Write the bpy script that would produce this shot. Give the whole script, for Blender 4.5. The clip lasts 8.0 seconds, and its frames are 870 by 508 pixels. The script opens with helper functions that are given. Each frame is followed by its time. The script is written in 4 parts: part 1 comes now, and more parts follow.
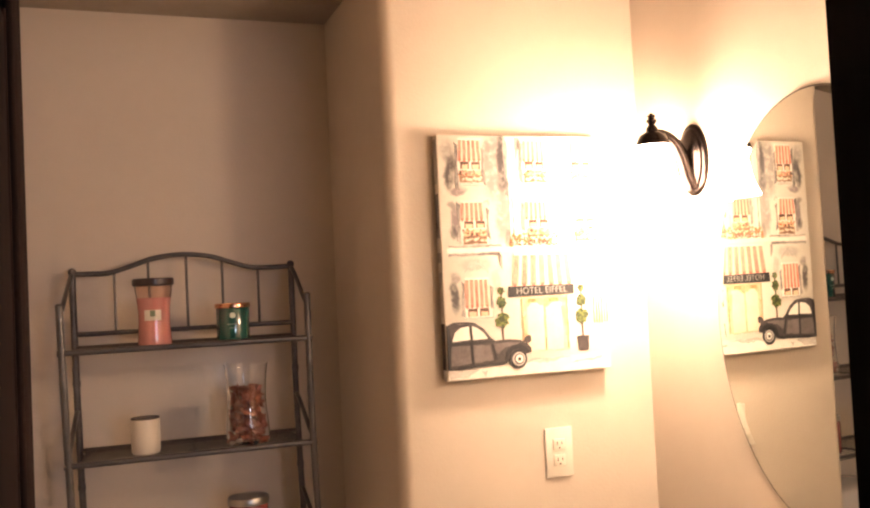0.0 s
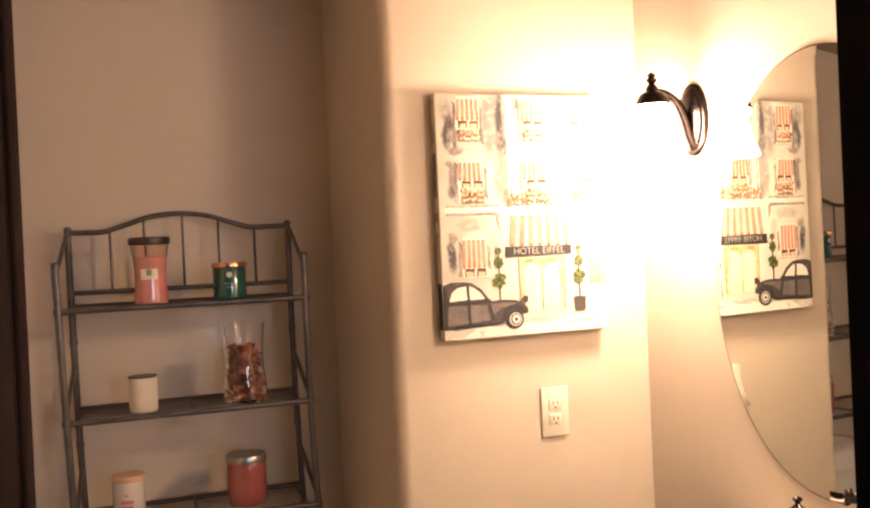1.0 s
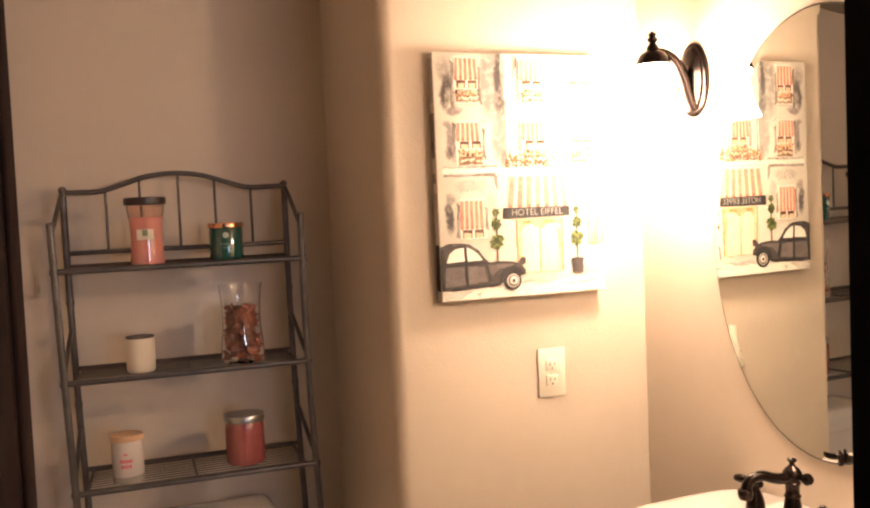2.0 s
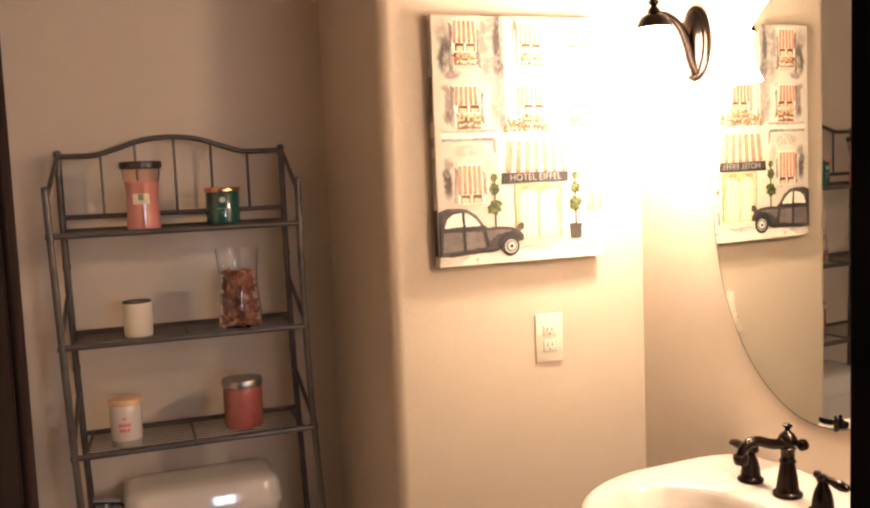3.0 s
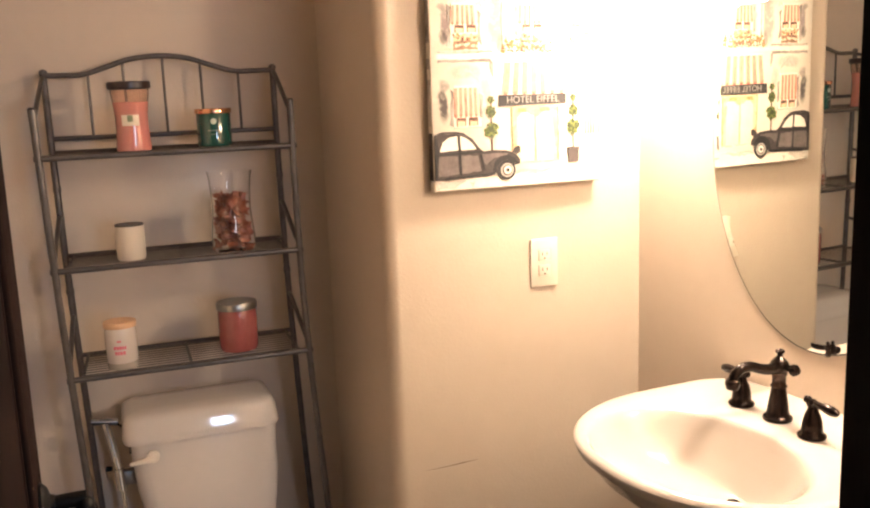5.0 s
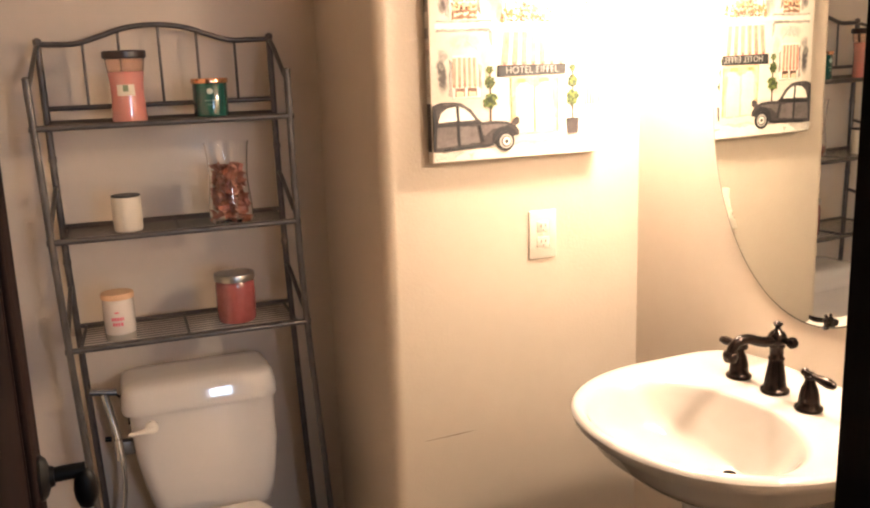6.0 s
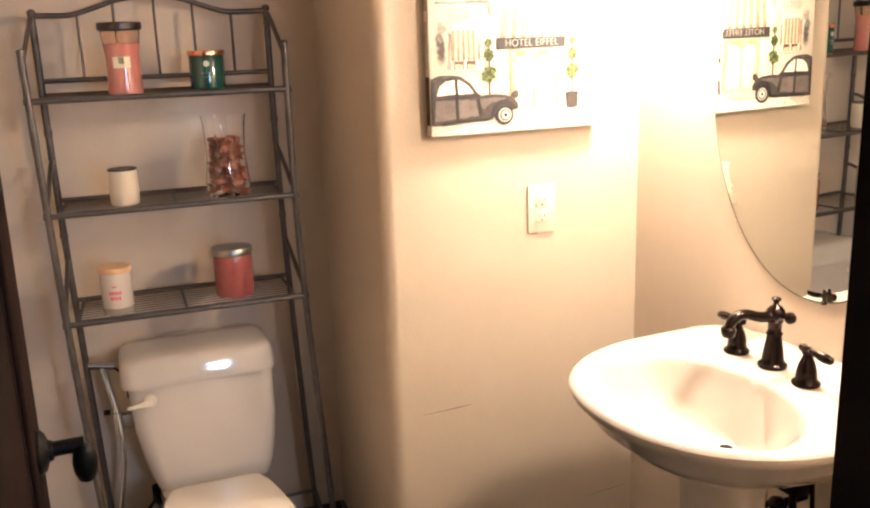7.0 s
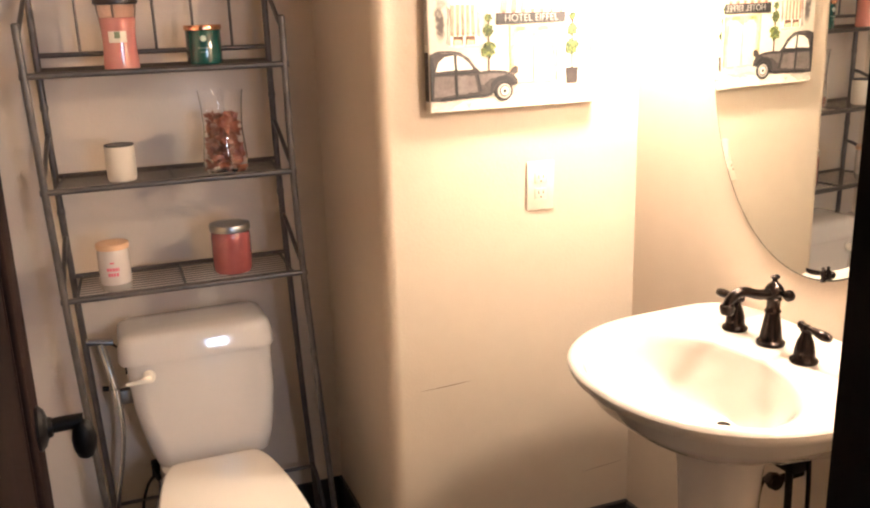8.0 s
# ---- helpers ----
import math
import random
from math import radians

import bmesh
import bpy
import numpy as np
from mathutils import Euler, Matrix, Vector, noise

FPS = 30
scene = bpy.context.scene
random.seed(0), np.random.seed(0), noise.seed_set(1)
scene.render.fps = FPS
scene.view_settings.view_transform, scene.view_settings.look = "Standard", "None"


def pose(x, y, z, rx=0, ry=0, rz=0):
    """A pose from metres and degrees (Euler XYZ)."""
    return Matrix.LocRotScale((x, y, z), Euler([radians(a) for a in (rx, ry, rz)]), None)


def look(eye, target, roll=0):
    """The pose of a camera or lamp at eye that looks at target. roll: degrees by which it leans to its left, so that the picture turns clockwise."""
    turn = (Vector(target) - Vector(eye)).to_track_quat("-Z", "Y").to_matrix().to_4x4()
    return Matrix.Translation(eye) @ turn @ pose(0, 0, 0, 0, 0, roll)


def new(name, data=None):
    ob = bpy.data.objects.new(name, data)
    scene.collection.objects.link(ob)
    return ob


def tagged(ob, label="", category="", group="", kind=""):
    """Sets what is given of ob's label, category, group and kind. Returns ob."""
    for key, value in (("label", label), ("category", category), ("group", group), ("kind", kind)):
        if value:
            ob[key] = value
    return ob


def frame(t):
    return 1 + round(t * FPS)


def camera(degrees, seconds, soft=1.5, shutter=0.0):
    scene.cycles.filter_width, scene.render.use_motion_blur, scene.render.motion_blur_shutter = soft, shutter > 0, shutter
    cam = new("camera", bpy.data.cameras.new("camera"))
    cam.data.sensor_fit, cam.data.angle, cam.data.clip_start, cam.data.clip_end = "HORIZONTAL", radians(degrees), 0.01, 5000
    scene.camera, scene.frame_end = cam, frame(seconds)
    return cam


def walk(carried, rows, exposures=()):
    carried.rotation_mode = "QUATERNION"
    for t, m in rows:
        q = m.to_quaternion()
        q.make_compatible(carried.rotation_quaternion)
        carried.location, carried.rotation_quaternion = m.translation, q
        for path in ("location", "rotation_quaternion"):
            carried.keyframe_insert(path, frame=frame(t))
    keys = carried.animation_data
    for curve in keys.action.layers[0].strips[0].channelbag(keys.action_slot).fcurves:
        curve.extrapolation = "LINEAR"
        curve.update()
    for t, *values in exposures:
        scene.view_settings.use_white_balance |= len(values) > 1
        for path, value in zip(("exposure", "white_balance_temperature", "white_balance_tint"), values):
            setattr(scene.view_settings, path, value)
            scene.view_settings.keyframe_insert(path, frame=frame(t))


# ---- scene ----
cam = camera(51.95, 8.0, 2.2)
# seconds, eye, yaw, pitch, roll
ROWS = [
    (0.0, 0.0000, 0.0000, 1.4900, -20.404, 2.215, -2.821),
    (0.5, -0.0003, 0.0040, 1.4904, -20.485, 0.831, -2.691),
    (1.0, -0.0003, 0.0079, 1.4910, -20.538, -0.381, -2.601),
    (1.5, 0.0003, 0.0122, 1.4921, -20.587, -1.731, -2.525),
    (3.0, 0.0040, 0.0246, 1.4965, -20.689, -5.279, -2.310),
    (3.5, 0.0058, 0.0291, 1.4982, -20.718, -6.634, -2.258),
    (4.0, 0.0075, 0.0333, 1.4999, -20.745, -7.968, -2.183),
    (4.5, 0.0094, 0.0378, 1.5015, -20.790, -9.281, -2.126),
    (6.0, 0.0137, 0.0491, 1.5057, -20.876, -12.319, -1.977),
    (6.5, 0.0147, 0.0523, 1.5066, -20.919, -13.301, -1.926),
    (7.0, 0.0151, 0.0554, 1.5072, -20.960, -14.043, -1.873),
    (7.5, 0.0151, 0.0583, 1.5075, -21.017, -14.826, -1.831),
    (8.0, 0.0145, 0.0608, 1.5072, -21.078, -15.560, -1.748),
]
EXPOSURES = [(0.0, 0.30, 7050, 20), (1.5, 0.30, 7000, 19), (3.5, 0.38, 6700, 15), (4.5, 0.62, 6450, 13), (6.5, 0.84, 6250, 11), (8.0, 1.09, 6080, 11)]
walk(cam, [(t, pose(x, y, z, 90 + pitch, 0, yaw) @ pose(0, 0, 0, 0, 0, roll)) for t, x, y, z, yaw, pitch, roll in ROWS], EXPOSURES)

# ---- world and light strengths ----
world = bpy.data.worlds.new("world")
scene.world = world
world.use_nodes = True
wn = world.node_tree.nodes
sky = wn.new("ShaderNodeTexSky")
sky.sky_type, sky.sun_disc, sky.sun_elevation, sky.sun_rotation = "NISHITA", False, radians(35), radians(200)
wn["Background"].inputs["Strength"].default_value = 0.08
world.node_tree.links.new(sky.outputs["Color"], wn["Background"].inputs["Color"])
SHADE_GLOW, BULB_GLOW, WINDOW_WATTS, LAMP_RATIO = 150.0, 540.0, 24.0, 0.90
LAMP_COLOUR = (1.0, 0.795, 0.58)

# ---- materials ----


def material(name, colour, rough=0.5, metal=0.0, second=None, scale=8.0, fine=60.0, bump=0.0, bump_scale=200.0, coat=0.0, **more):
    """A principled surface: two tones mixed by large and fine noise, and a fine relief."""
    m = bpy.data.materials.new(name)
    m.use_nodes = True
    nt = m.node_tree
    b = nt.nodes["Principled BSDF"]
    link = nt.links.new
    b.inputs["Roughness"].default_value, b.inputs["Metallic"].default_value = rough, metal
    b.inputs["Coat Weight"].default_value, b.inputs["Coat Roughness"].default_value = coat, 0.08
    for key, value in more.items():
        b.inputs[key.replace("_", " ")].default_value = value
    coords = nt.nodes.new("ShaderNodeTexCoord")
    second = second or tuple(c * 0.82 for c in colour)
    big, small = nt.nodes.new("ShaderNodeTexNoise"), nt.nodes.new("ShaderNodeTexNoise")
    big.inputs["Scale"].default_value, small.inputs["Scale"].default_value = scale, fine
    big.inputs["Detail"].default_value = small.inputs["Detail"].default_value = 4.0
    add = nt.nodes.new("ShaderNodeMath")
    add.operation = "MULTIPLY_ADD"
    add.inputs[1].default_value = 0.4
    ramp = nt.nodes.new("ShaderNodeMapRange")
    ramp.inputs["From Min"].default_value, ramp.inputs["From Max"].default_value = 0.45, 0.95
    mix = nt.nodes.new("ShaderNodeMix")
    mix.data_type = "RGBA"
    mix.inputs["A"].default_value, mix.inputs["B"].default_value = (*colour, 1), (*second, 1)
    for n in (big, small):
        link(coords.outputs["Object"], n.inputs["Vector"])
    link(small.outputs["Fac"], add.inputs[0])
    link(big.outputs["Fac"], add.inputs[2])
    link(add.outputs["Value"], ramp.inputs["Value"])
    link(ramp.outputs["Result"], mix.inputs["Factor"])
    link(mix.outputs["Result"], b.inputs["Base Color"])
    if bump:
        relief, bn = nt.nodes.new("ShaderNodeTexNoise"), nt.nodes.new("ShaderNodeBump")
        relief.inputs["Scale"].default_value, relief.inputs["Detail"].default_value = bump_scale, 3.0
        bn.inputs["Strength"].default_value, bn.inputs["Distance"].default_value = bump, 0.002
        link(coords.outputs["Object"], relief.inputs["Vector"])
        link(relief.outputs["Fac"], bn.inputs["Height"])
        link(bn.outputs["Normal"], b.inputs["Normal"])
    return m


def glowing(name, colour, strength):
    m = bpy.data.materials.new(name)
    m.use_nodes = True
    b = m.node_tree.nodes["Principled BSDF"]
    b.inputs["Base Color"].default_value = (0.9, 0.88, 0.82, 1)
    b.inputs["Emission Color"].default_value = (*colour, 1)
    b.inputs["Emission Strength"].default_value = strength
    return m


def glass(name, colour=(1, 1, 1), rough=0.0):
    return material(name, colour, rough, second=colour, Transmission_Weight=1.0, IOR=1.45)


def wood(name, dark, light, rough=0.45, along="Z"):
    """Stained wood with a stretched grain."""
    m = material(name, dark, rough, second=light, scale=3.0, fine=30.0, bump=0.15, bump_scale=60.0, coat=0.15)
    nt = m.node_tree
    coords = next(n for n in nt.nodes if n.type == "TEX_COORD")
    stretch = nt.nodes.new("ShaderNodeMapping")
    stretch.inputs["Scale"].default_value = [0.12 if a == along else 2.5 for a in "XYZ"]
    nt.links.new(coords.outputs["Object"], stretch.inputs["Vector"])
    for n in nt.nodes:
        if n.type == "TEX_NOISE":
            nt.links.new(stretch.outputs["Vector"], n.inputs["Vector"])
    return m


PAINT = material("wall_paint", (0.550, 0.466, 0.382), 0.55, second=(0.515, 0.430, 0.347), scale=1.6, fine=25.0, bump=0.24, bump_scale=130.0)
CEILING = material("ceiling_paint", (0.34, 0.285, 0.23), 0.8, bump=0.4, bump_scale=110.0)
TILE = material("floor_tile", (0.045, 0.032, 0.023), 0.35, second=(0.028, 0.020, 0.015), scale=5.0, bump=0.1)
BLACK_TRIM = material("black_trim", (0.012, 0.010, 0.010), 0.35, second=(0.02, 0.016, 0.015), coat=0.2)
DOOR_WOOD = wood("stained_door_wood", (0.0045, 0.0026, 0.0022), (0.015, 0.0085, 0.0072), 0.8)
DOOR_WOOD.node_tree.nodes["Principled BSDF"].inputs["Specular IOR Level"].default_value = 0.03
DOOR_WOOD.node_tree.nodes["Principled BSDF"].inputs["Coat Weight"].default_value = 0.0
JAMB_WOOD = wood("dark_jamb_wood", (0.005, 0.003, 0.0025), (0.009, 0.0055, 0.0045), 0.7)
JAMB_WOOD.node_tree.nodes["Principled BSDF"].inputs["Specular IOR Level"].default_value = 0.1
JAMB_WOOD.node_tree.nodes["Principled BSDF"].inputs["Coat Weight"].default_value = 0.0
PEWTER = material("pewter_tube", (0.120, 0.106, 0.098), 0.4, 0.6, second=(0.072, 0.064, 0.059), scale=20.0)
BRONZE = material("oiled_bronze", (0.010, 0.0075, 0.007), 0.25, 0.85, second=(0.026, 0.016, 0.013), scale=25.0, fine=120.0)
LOGO = material("faded_print", (0.42, 0.22, 0.16), 0.6)
IRON = material("black_iron", (0.006, 0.0052, 0.005), 0.5, 0.2, Specular_IOR_Level=0.15)
CHINA = material("white_china", (0.57, 0.525, 0.485), 0.07, second=(0.55, 0.505, 0.465), scale=2.0, coat=0.6)
SEAT = material("ivory_seat", (0.68, 0.62, 0.55), 0.25, second=(0.66, 0.60, 0.53), scale=2.0, coat=0.2)
PLASTIC = material("white_plastic", (0.66, 0.60, 0.51), 0.35, second=(0.64, 0.58, 0.49))
SLOT = material("dark_slot", (0.02, 0.018, 0.015), 0.6)
SATIN = material("satin_nickel", (0.30, 0.28, 0.265), 0.4, 0.9, second=(0.24, 0.225, 0.21))
CHROME = material("chrome", (0.75, 0.75, 0.75), 0.12, 1.0, second=(0.68, 0.68, 0.68))
MIRROR = material("mirror_silver", (0.76, 0.77, 0.73), 0.0, 1.0, second=(0.76, 0.77, 0.73))
MIRROR_EDGE = material("mirror_edge", (0.05, 0.045, 0.035), 0.3)
FROSTED = glowing("frosted_lamp_glass", LAMP_COLOUR, SHADE_GLOW)
BULB = glowing("bulb", LAMP_COLOUR, BULB_GLOW)
FROSTED_DIM = glowing("frosted_lamp_glass_dim", LAMP_COLOUR, SHADE_GLOW * LAMP_RATIO)
BULB_DIM = glowing("bulb_dim", LAMP_COLOUR, BULB_GLOW * LAMP_RATIO)

# ---- mesh helpers ----


def part(name, bm, mat, parent=None, label="", smooth=True):
    """Link a bmesh as one mesh object, under its thing or part where given."""
    bmesh.ops.recalc_face_normals(bm, faces=bm.faces)
    me = bpy.data.meshes.new(name)
    bm.to_mesh(me)
    bm.free()
    if smooth:
        me.polygons.foreach_set("use_smooth", [True] * len(me.polygons))
        me.set_sharp_from_angle(angle=radians(38))
    me.materials.append(mat)
    ob = new(name, me)
    ob.parent = parent
    if label:
        ob["label"] = label
    return ob


def thing(name, x, y, z, label, category, group="", turn=0.0):
    ob = new(name)
    ob.empty_display_size = 0.05
    ob.matrix_basis = pose(x, y, z, 0, 0, turn)
    return tagged(ob, label, category, group)


def east_thing(name, x, y, z, label, category, group=""):
    """A thing placed in the frame of the slightly askew east wall: x into the wall, y along it."""
    ob = thing(name, 0, 0, 0, label, category, group)
    ob.matrix_basis = EAST @ pose(x, y, z)
    return ob


def box(x0, x1, y0, y1, z0, z1, bevel=0.0, bm=None, segments=2):
    bm = bm or bmesh.new()
    made = bmesh.ops.create_cube(bm, size=1.0)["verts"]
    for v in made:
        v.co = Vector(((x0 + x1) / 2 + v.co.x * (x1 - x0), (y0 + y1) / 2 + v.co.y * (y1 - y0), (z0 + z1) / 2 + v.co.z * (z1 - z0)))
    if bevel:
        edges = {e for v in made for e in v.link_edges}
        bmesh.ops.bevel(bm, geom=list(edges), offset=bevel, segments=segments, affect="EDGES", profile=0.5)
    return bm


def rings(loops, closed=True, cap_start=True, cap_end=True, bm=None):
    """Skin a list of vertex loops of equal length."""
    bm = bm or bmesh.new()
    rows = [[bm.verts.new(p) for p in loop] for loop in loops]
    n = len(rows[0])
    for a, b in zip(rows, rows[1:]):
        for i in range(n if closed else n - 1):
            bm.faces.new((a[i], a[(i + 1) % n], b[(i + 1) % n], b[i]))
    if cap_start:
        bm.faces.new(rows[0])
    if cap_end:
        bm.faces.new(rows[-1])
    return bm


def lathe(profile, segments=36, cap_start=True, cap_end=True, centre=(0, 0, 0), bm=None):
    """Turn (radius, height) pairs round the z axis."""
    turn = [(math.cos(2 * math.pi * i / segments), math.sin(2 * math.pi * i / segments)) for i in range(segments)]
    return rings([[(centre[0] + r * c, centre[1] + r * s, centre[2] + z) for c, s in turn] for r, z in profile], True, cap_start, cap_end, bm)


def smooth_line(points, steps=6):
    """A Catmull-Rom line through the points."""
    p = [Vector(q) for q in points]
    p = [p[0] * 2 - p[1], *p, p[-1] * 2 - p[-2]]
    out = []
    for a, b, c, d in zip(p, p[1:], p[2:], p[3:]):
        for i in range(steps):
            t = i / steps
            out.append(0.5 * (2 * b + (c - a) * t + (2 * a - 5 * b + 4 * c - d) * t * t + (3 * b - a - 3 * c + d) * t ** 3))
    out.append(p[-2])
    return out


def tube(points, radius, sides=10, bm=None, flat=1.0):
    """A round bar along points; radius may be a list."""
    pts = [Vector(q) for q in points]
    radii = radius if isinstance(radius, (list, tuple)) else [radius] * len(pts)
    loops, side = [], None
    for i, p in enumerate(pts):
        ahead = (pts[min(i + 1, len(pts) - 1)] - pts[max(i - 1, 0)]).normalized()
        if side is None:
            side = ahead.orthogonal().normalized()
        side = (side - ahead * side.dot(ahead)).normalized()
        other = ahead.cross(side)
        loops.append([p + side * (radii[i] * math.cos(2 * math.pi * k / sides)) + other * (radii[i] * flat * math.sin(2 * math.pi * k / sides)) for k in range(sides)])
    return rings(loops, bm=bm)


def plate(outline, y0, y1, bm=None):
    """A flat piece in the xz plane with the outline given, from y0 to y1."""
    return rings([[(x, y0, z) for x, z in outline], [(x, y1, z) for x, z in outline]], bm=bm)


def curved_label(radius, a0, a1, z0, z1, bm=None, lift=0.0006):
    """A thin patch on a round jar, from angle a0 to a1 (degrees)."""
    turn = [radians(a0 + (a1 - a0) * i / 8) for i in range(9)]
    loops = []
    for r, z in ((radius, z0), (radius + lift, z0), (radius + lift, z1), (radius, z1)):
        loops.append([(r * math.cos(a), r * math.sin(a), z) for a in turn])
    return rings(loops + [loops[0]], closed=False, cap_start=False, cap_end=False, bm=bm)


# ---- the room ----
X_LEFT, X_ALCOVE, X_RIGHT = -0.205, 0.628, 1.318
Y_ENTRY, Y_PIER, Y_BACK, TOP = 0.672, 1.986, 2.522, 2.276


EAST = pose(X_RIGHT, Y_PIER, 0, 0, 0, 3.09)


def setting(name, bm, mat, label, category, smooth=False):
    return tagged(part(name, bm, mat, None, "", smooth), label, category, kind="structure")


def pier():
    """The wall with the picture: it stands out beside the alcove, with a rounded outer corner."""
    r, outline = 0.032, []
    for i in range(9):
        a = radians(180 + 90 * i / 8)
        outline.append((X_ALCOVE + r + r * math.cos(a), Y_PIER + r + r * math.sin(a)))
    outline += [(X_RIGHT + 0.12, Y_PIER), (X_RIGHT + 0.12, Y_BACK + 0.12), (X_ALCOVE, Y_BACK + 0.12)]
    return rings([[(x, y, 0) for x, y in outline], [(x, y, TOP) for x, y in outline]])


setting("wall_north", pier(), PAINT, "cream painted wall with rounded corner beside the alcove", "wall", True)
setting("wall_alcove", box(X_LEFT - 0.12, X_ALCOVE, Y_BACK, Y_BACK + 0.12, 0, TOP), PAINT, "cream painted alcove wall behind the toilet", "wall")
setting("wall_west", box(X_LEFT - 0.12, X_LEFT, Y_ENTRY, Y_BACK, 0, TOP), PAINT, "cream painted side wall with rack shadows", "wall")
setting("wall_east", box(0, 0.12, -4.75, 0, 0, TOP), PAINT, "cream painted wall behind the mirror", "wall").matrix_basis = EAST
X_JAMB_L, X_JAMB_R = -0.112, 0.672
w = box(X_JAMB_R + 0.02, X_RIGHT + 0.09, Y_ENTRY - 0.115, Y_ENTRY, 0, TOP)
box(X_LEFT - 0.12, X_JAMB_L - 0.02, Y_ENTRY - 0.115, Y_ENTRY, 0, TOP, bm=w)
box(X_JAMB_L - 0.02, X_JAMB_R + 0.02, Y_ENTRY - 0.115, Y_ENTRY, 2.07, TOP, bm=w)
setting("wall_south", w, PAINT, "cream painted wall with the entrance opening", "wall")
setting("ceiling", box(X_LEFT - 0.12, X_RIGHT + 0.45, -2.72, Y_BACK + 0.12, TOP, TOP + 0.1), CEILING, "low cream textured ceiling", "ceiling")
setting("floor", box(X_LEFT - 1.2, X_RIGHT + 0.45, -2.72, Y_BACK + 0.12, -0.1, 0.0), TILE, "dark brown tiled floor", "floor")

# the dim passage outside: unseen enclosure of assumed layout, with a window at its end
setting("wall_passage_west", box(-1.32, -1.2, -2.6, Y_ENTRY, 0, TOP), PAINT, "cream painted passage wall", "wall")
setting("wall_passage_north", box(-1.2, X_LEFT - 0.12, Y_ENTRY - 0.115, Y_ENTRY, 0, TOP), PAINT, "cream painted passage wall", "wall")
w = box(-1.32, 0.77, -2.72, -2.6, 0, TOP)
box(1.19, X_RIGHT + 0.45, -2.72, -2.6, 0, TOP, bm=w)
box(0.77, 1.19, -2.72, -2.6, 0, 1.20, bm=w)
box(0.77, 1.19, -2.72, -2.6, 1.92, TOP, bm=w)
setting("wall_passage_south", w, PAINT, "cream painted passage wall with a window", "wall")
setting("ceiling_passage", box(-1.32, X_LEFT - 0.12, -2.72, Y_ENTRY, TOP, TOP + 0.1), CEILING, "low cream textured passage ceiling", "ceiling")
lamp = bpy.data.lights.new("window_daylight", "AREA")
lamp.shape, lamp.size, lamp.size_y, lamp.energy, lamp.color = "RECTANGLE", 0.40, 0.70, WINDOW_WATTS, (0.56, 0.75, 1.0)
new("window_daylight", lamp).matrix_world = look((0.98, -2.62, 1.56), (0.45, 0.5, 1.2))

w = box(0.77, 0.80, -2.606, -2.585, 1.20, 1.92, 0.002)
for x0, x1, z0, z1 in ((1.16, 1.19, 1.20, 1.92), (0.965, 0.995, 1.23, 1.89), (0.80, 0.965, 1.20, 1.23), (0.995, 1.16, 1.20, 1.23), (0.80, 0.965, 1.89, 1.92), (0.995, 1.16, 1.89, 1.92), (0.80, 0.965, 1.55, 1.57), (0.995, 1.16, 1.55, 1.57)):
    box(x0, x1, -2.606, -2.585, z0, z1, 0.002, bm=w)
setting("window_1", w, BLACK_TRIM, "dark window frame with crossing bars", "window")

# door lining
w = box(X_JAMB_R, X_JAMB_R + 0.02, Y_ENTRY - 0.12, Y_ENTRY + 0.004, 0, 2.05, 0.002)
setting("door_jamb", w, JAMB_WOOD, "dark stained wooden door jamb", "door frame")
w = box(X_JAMB_L - 0.02, X_JAMB_L, Y_ENTRY - 0.12, Y_ENTRY + 0.004, 0, 2.05, 0.002)
setting("door_jamb", w, JAMB_WOOD, "dark stained wooden door jamb", "door frame")
w = box(X_JAMB_L - 0.02, X_JAMB_R + 0.02, Y_ENTRY - 0.12, Y_ENTRY + 0.004, 2.05, 2.07, 0.002)
setting("door_head", w, JAMB_WOOD, "dark stained wooden door head", "door frame")
w = box(X_JAMB_R + 0.008, X_JAMB_R + 0.075, Y_ENTRY - 0.135, Y_ENTRY - 0.1155, 0, 2.12, 0.004)
setting("door_casing", w, JAMB_WOOD, "dark stained wooden door casing", "door frame")


def baseboard(name, x0, x1, y0, y1, high=0.138):
    bm = box(x0, x1, y0, y1, 0.0, high, 0.004)
    return setting(name, bm, BLACK_TRIM, "glossy black baseboard along the wall", "baseboard", True)


baseboard("baseboard", X_LEFT, X_ALCOVE - 0.010, Y_BACK - 0.016, Y_BACK, 0.098)
baseboard("baseboard", X_ALCOVE - 0.010, X_ALCOVE, Y_PIER, Y_BACK, 0.098)
baseboard("baseboard", X_ALCOVE - 0.016, X_RIGHT, Y_PIER - 0.016, Y_PIER)
baseboard("baseboard", -0.016, 0, -1.27, -0.018).matrix_basis = EAST
baseboard("baseboard", X_LEFT, X_LEFT + 0.016, Y_ENTRY, Y_BACK - 0.016)

# ---- the open door ----


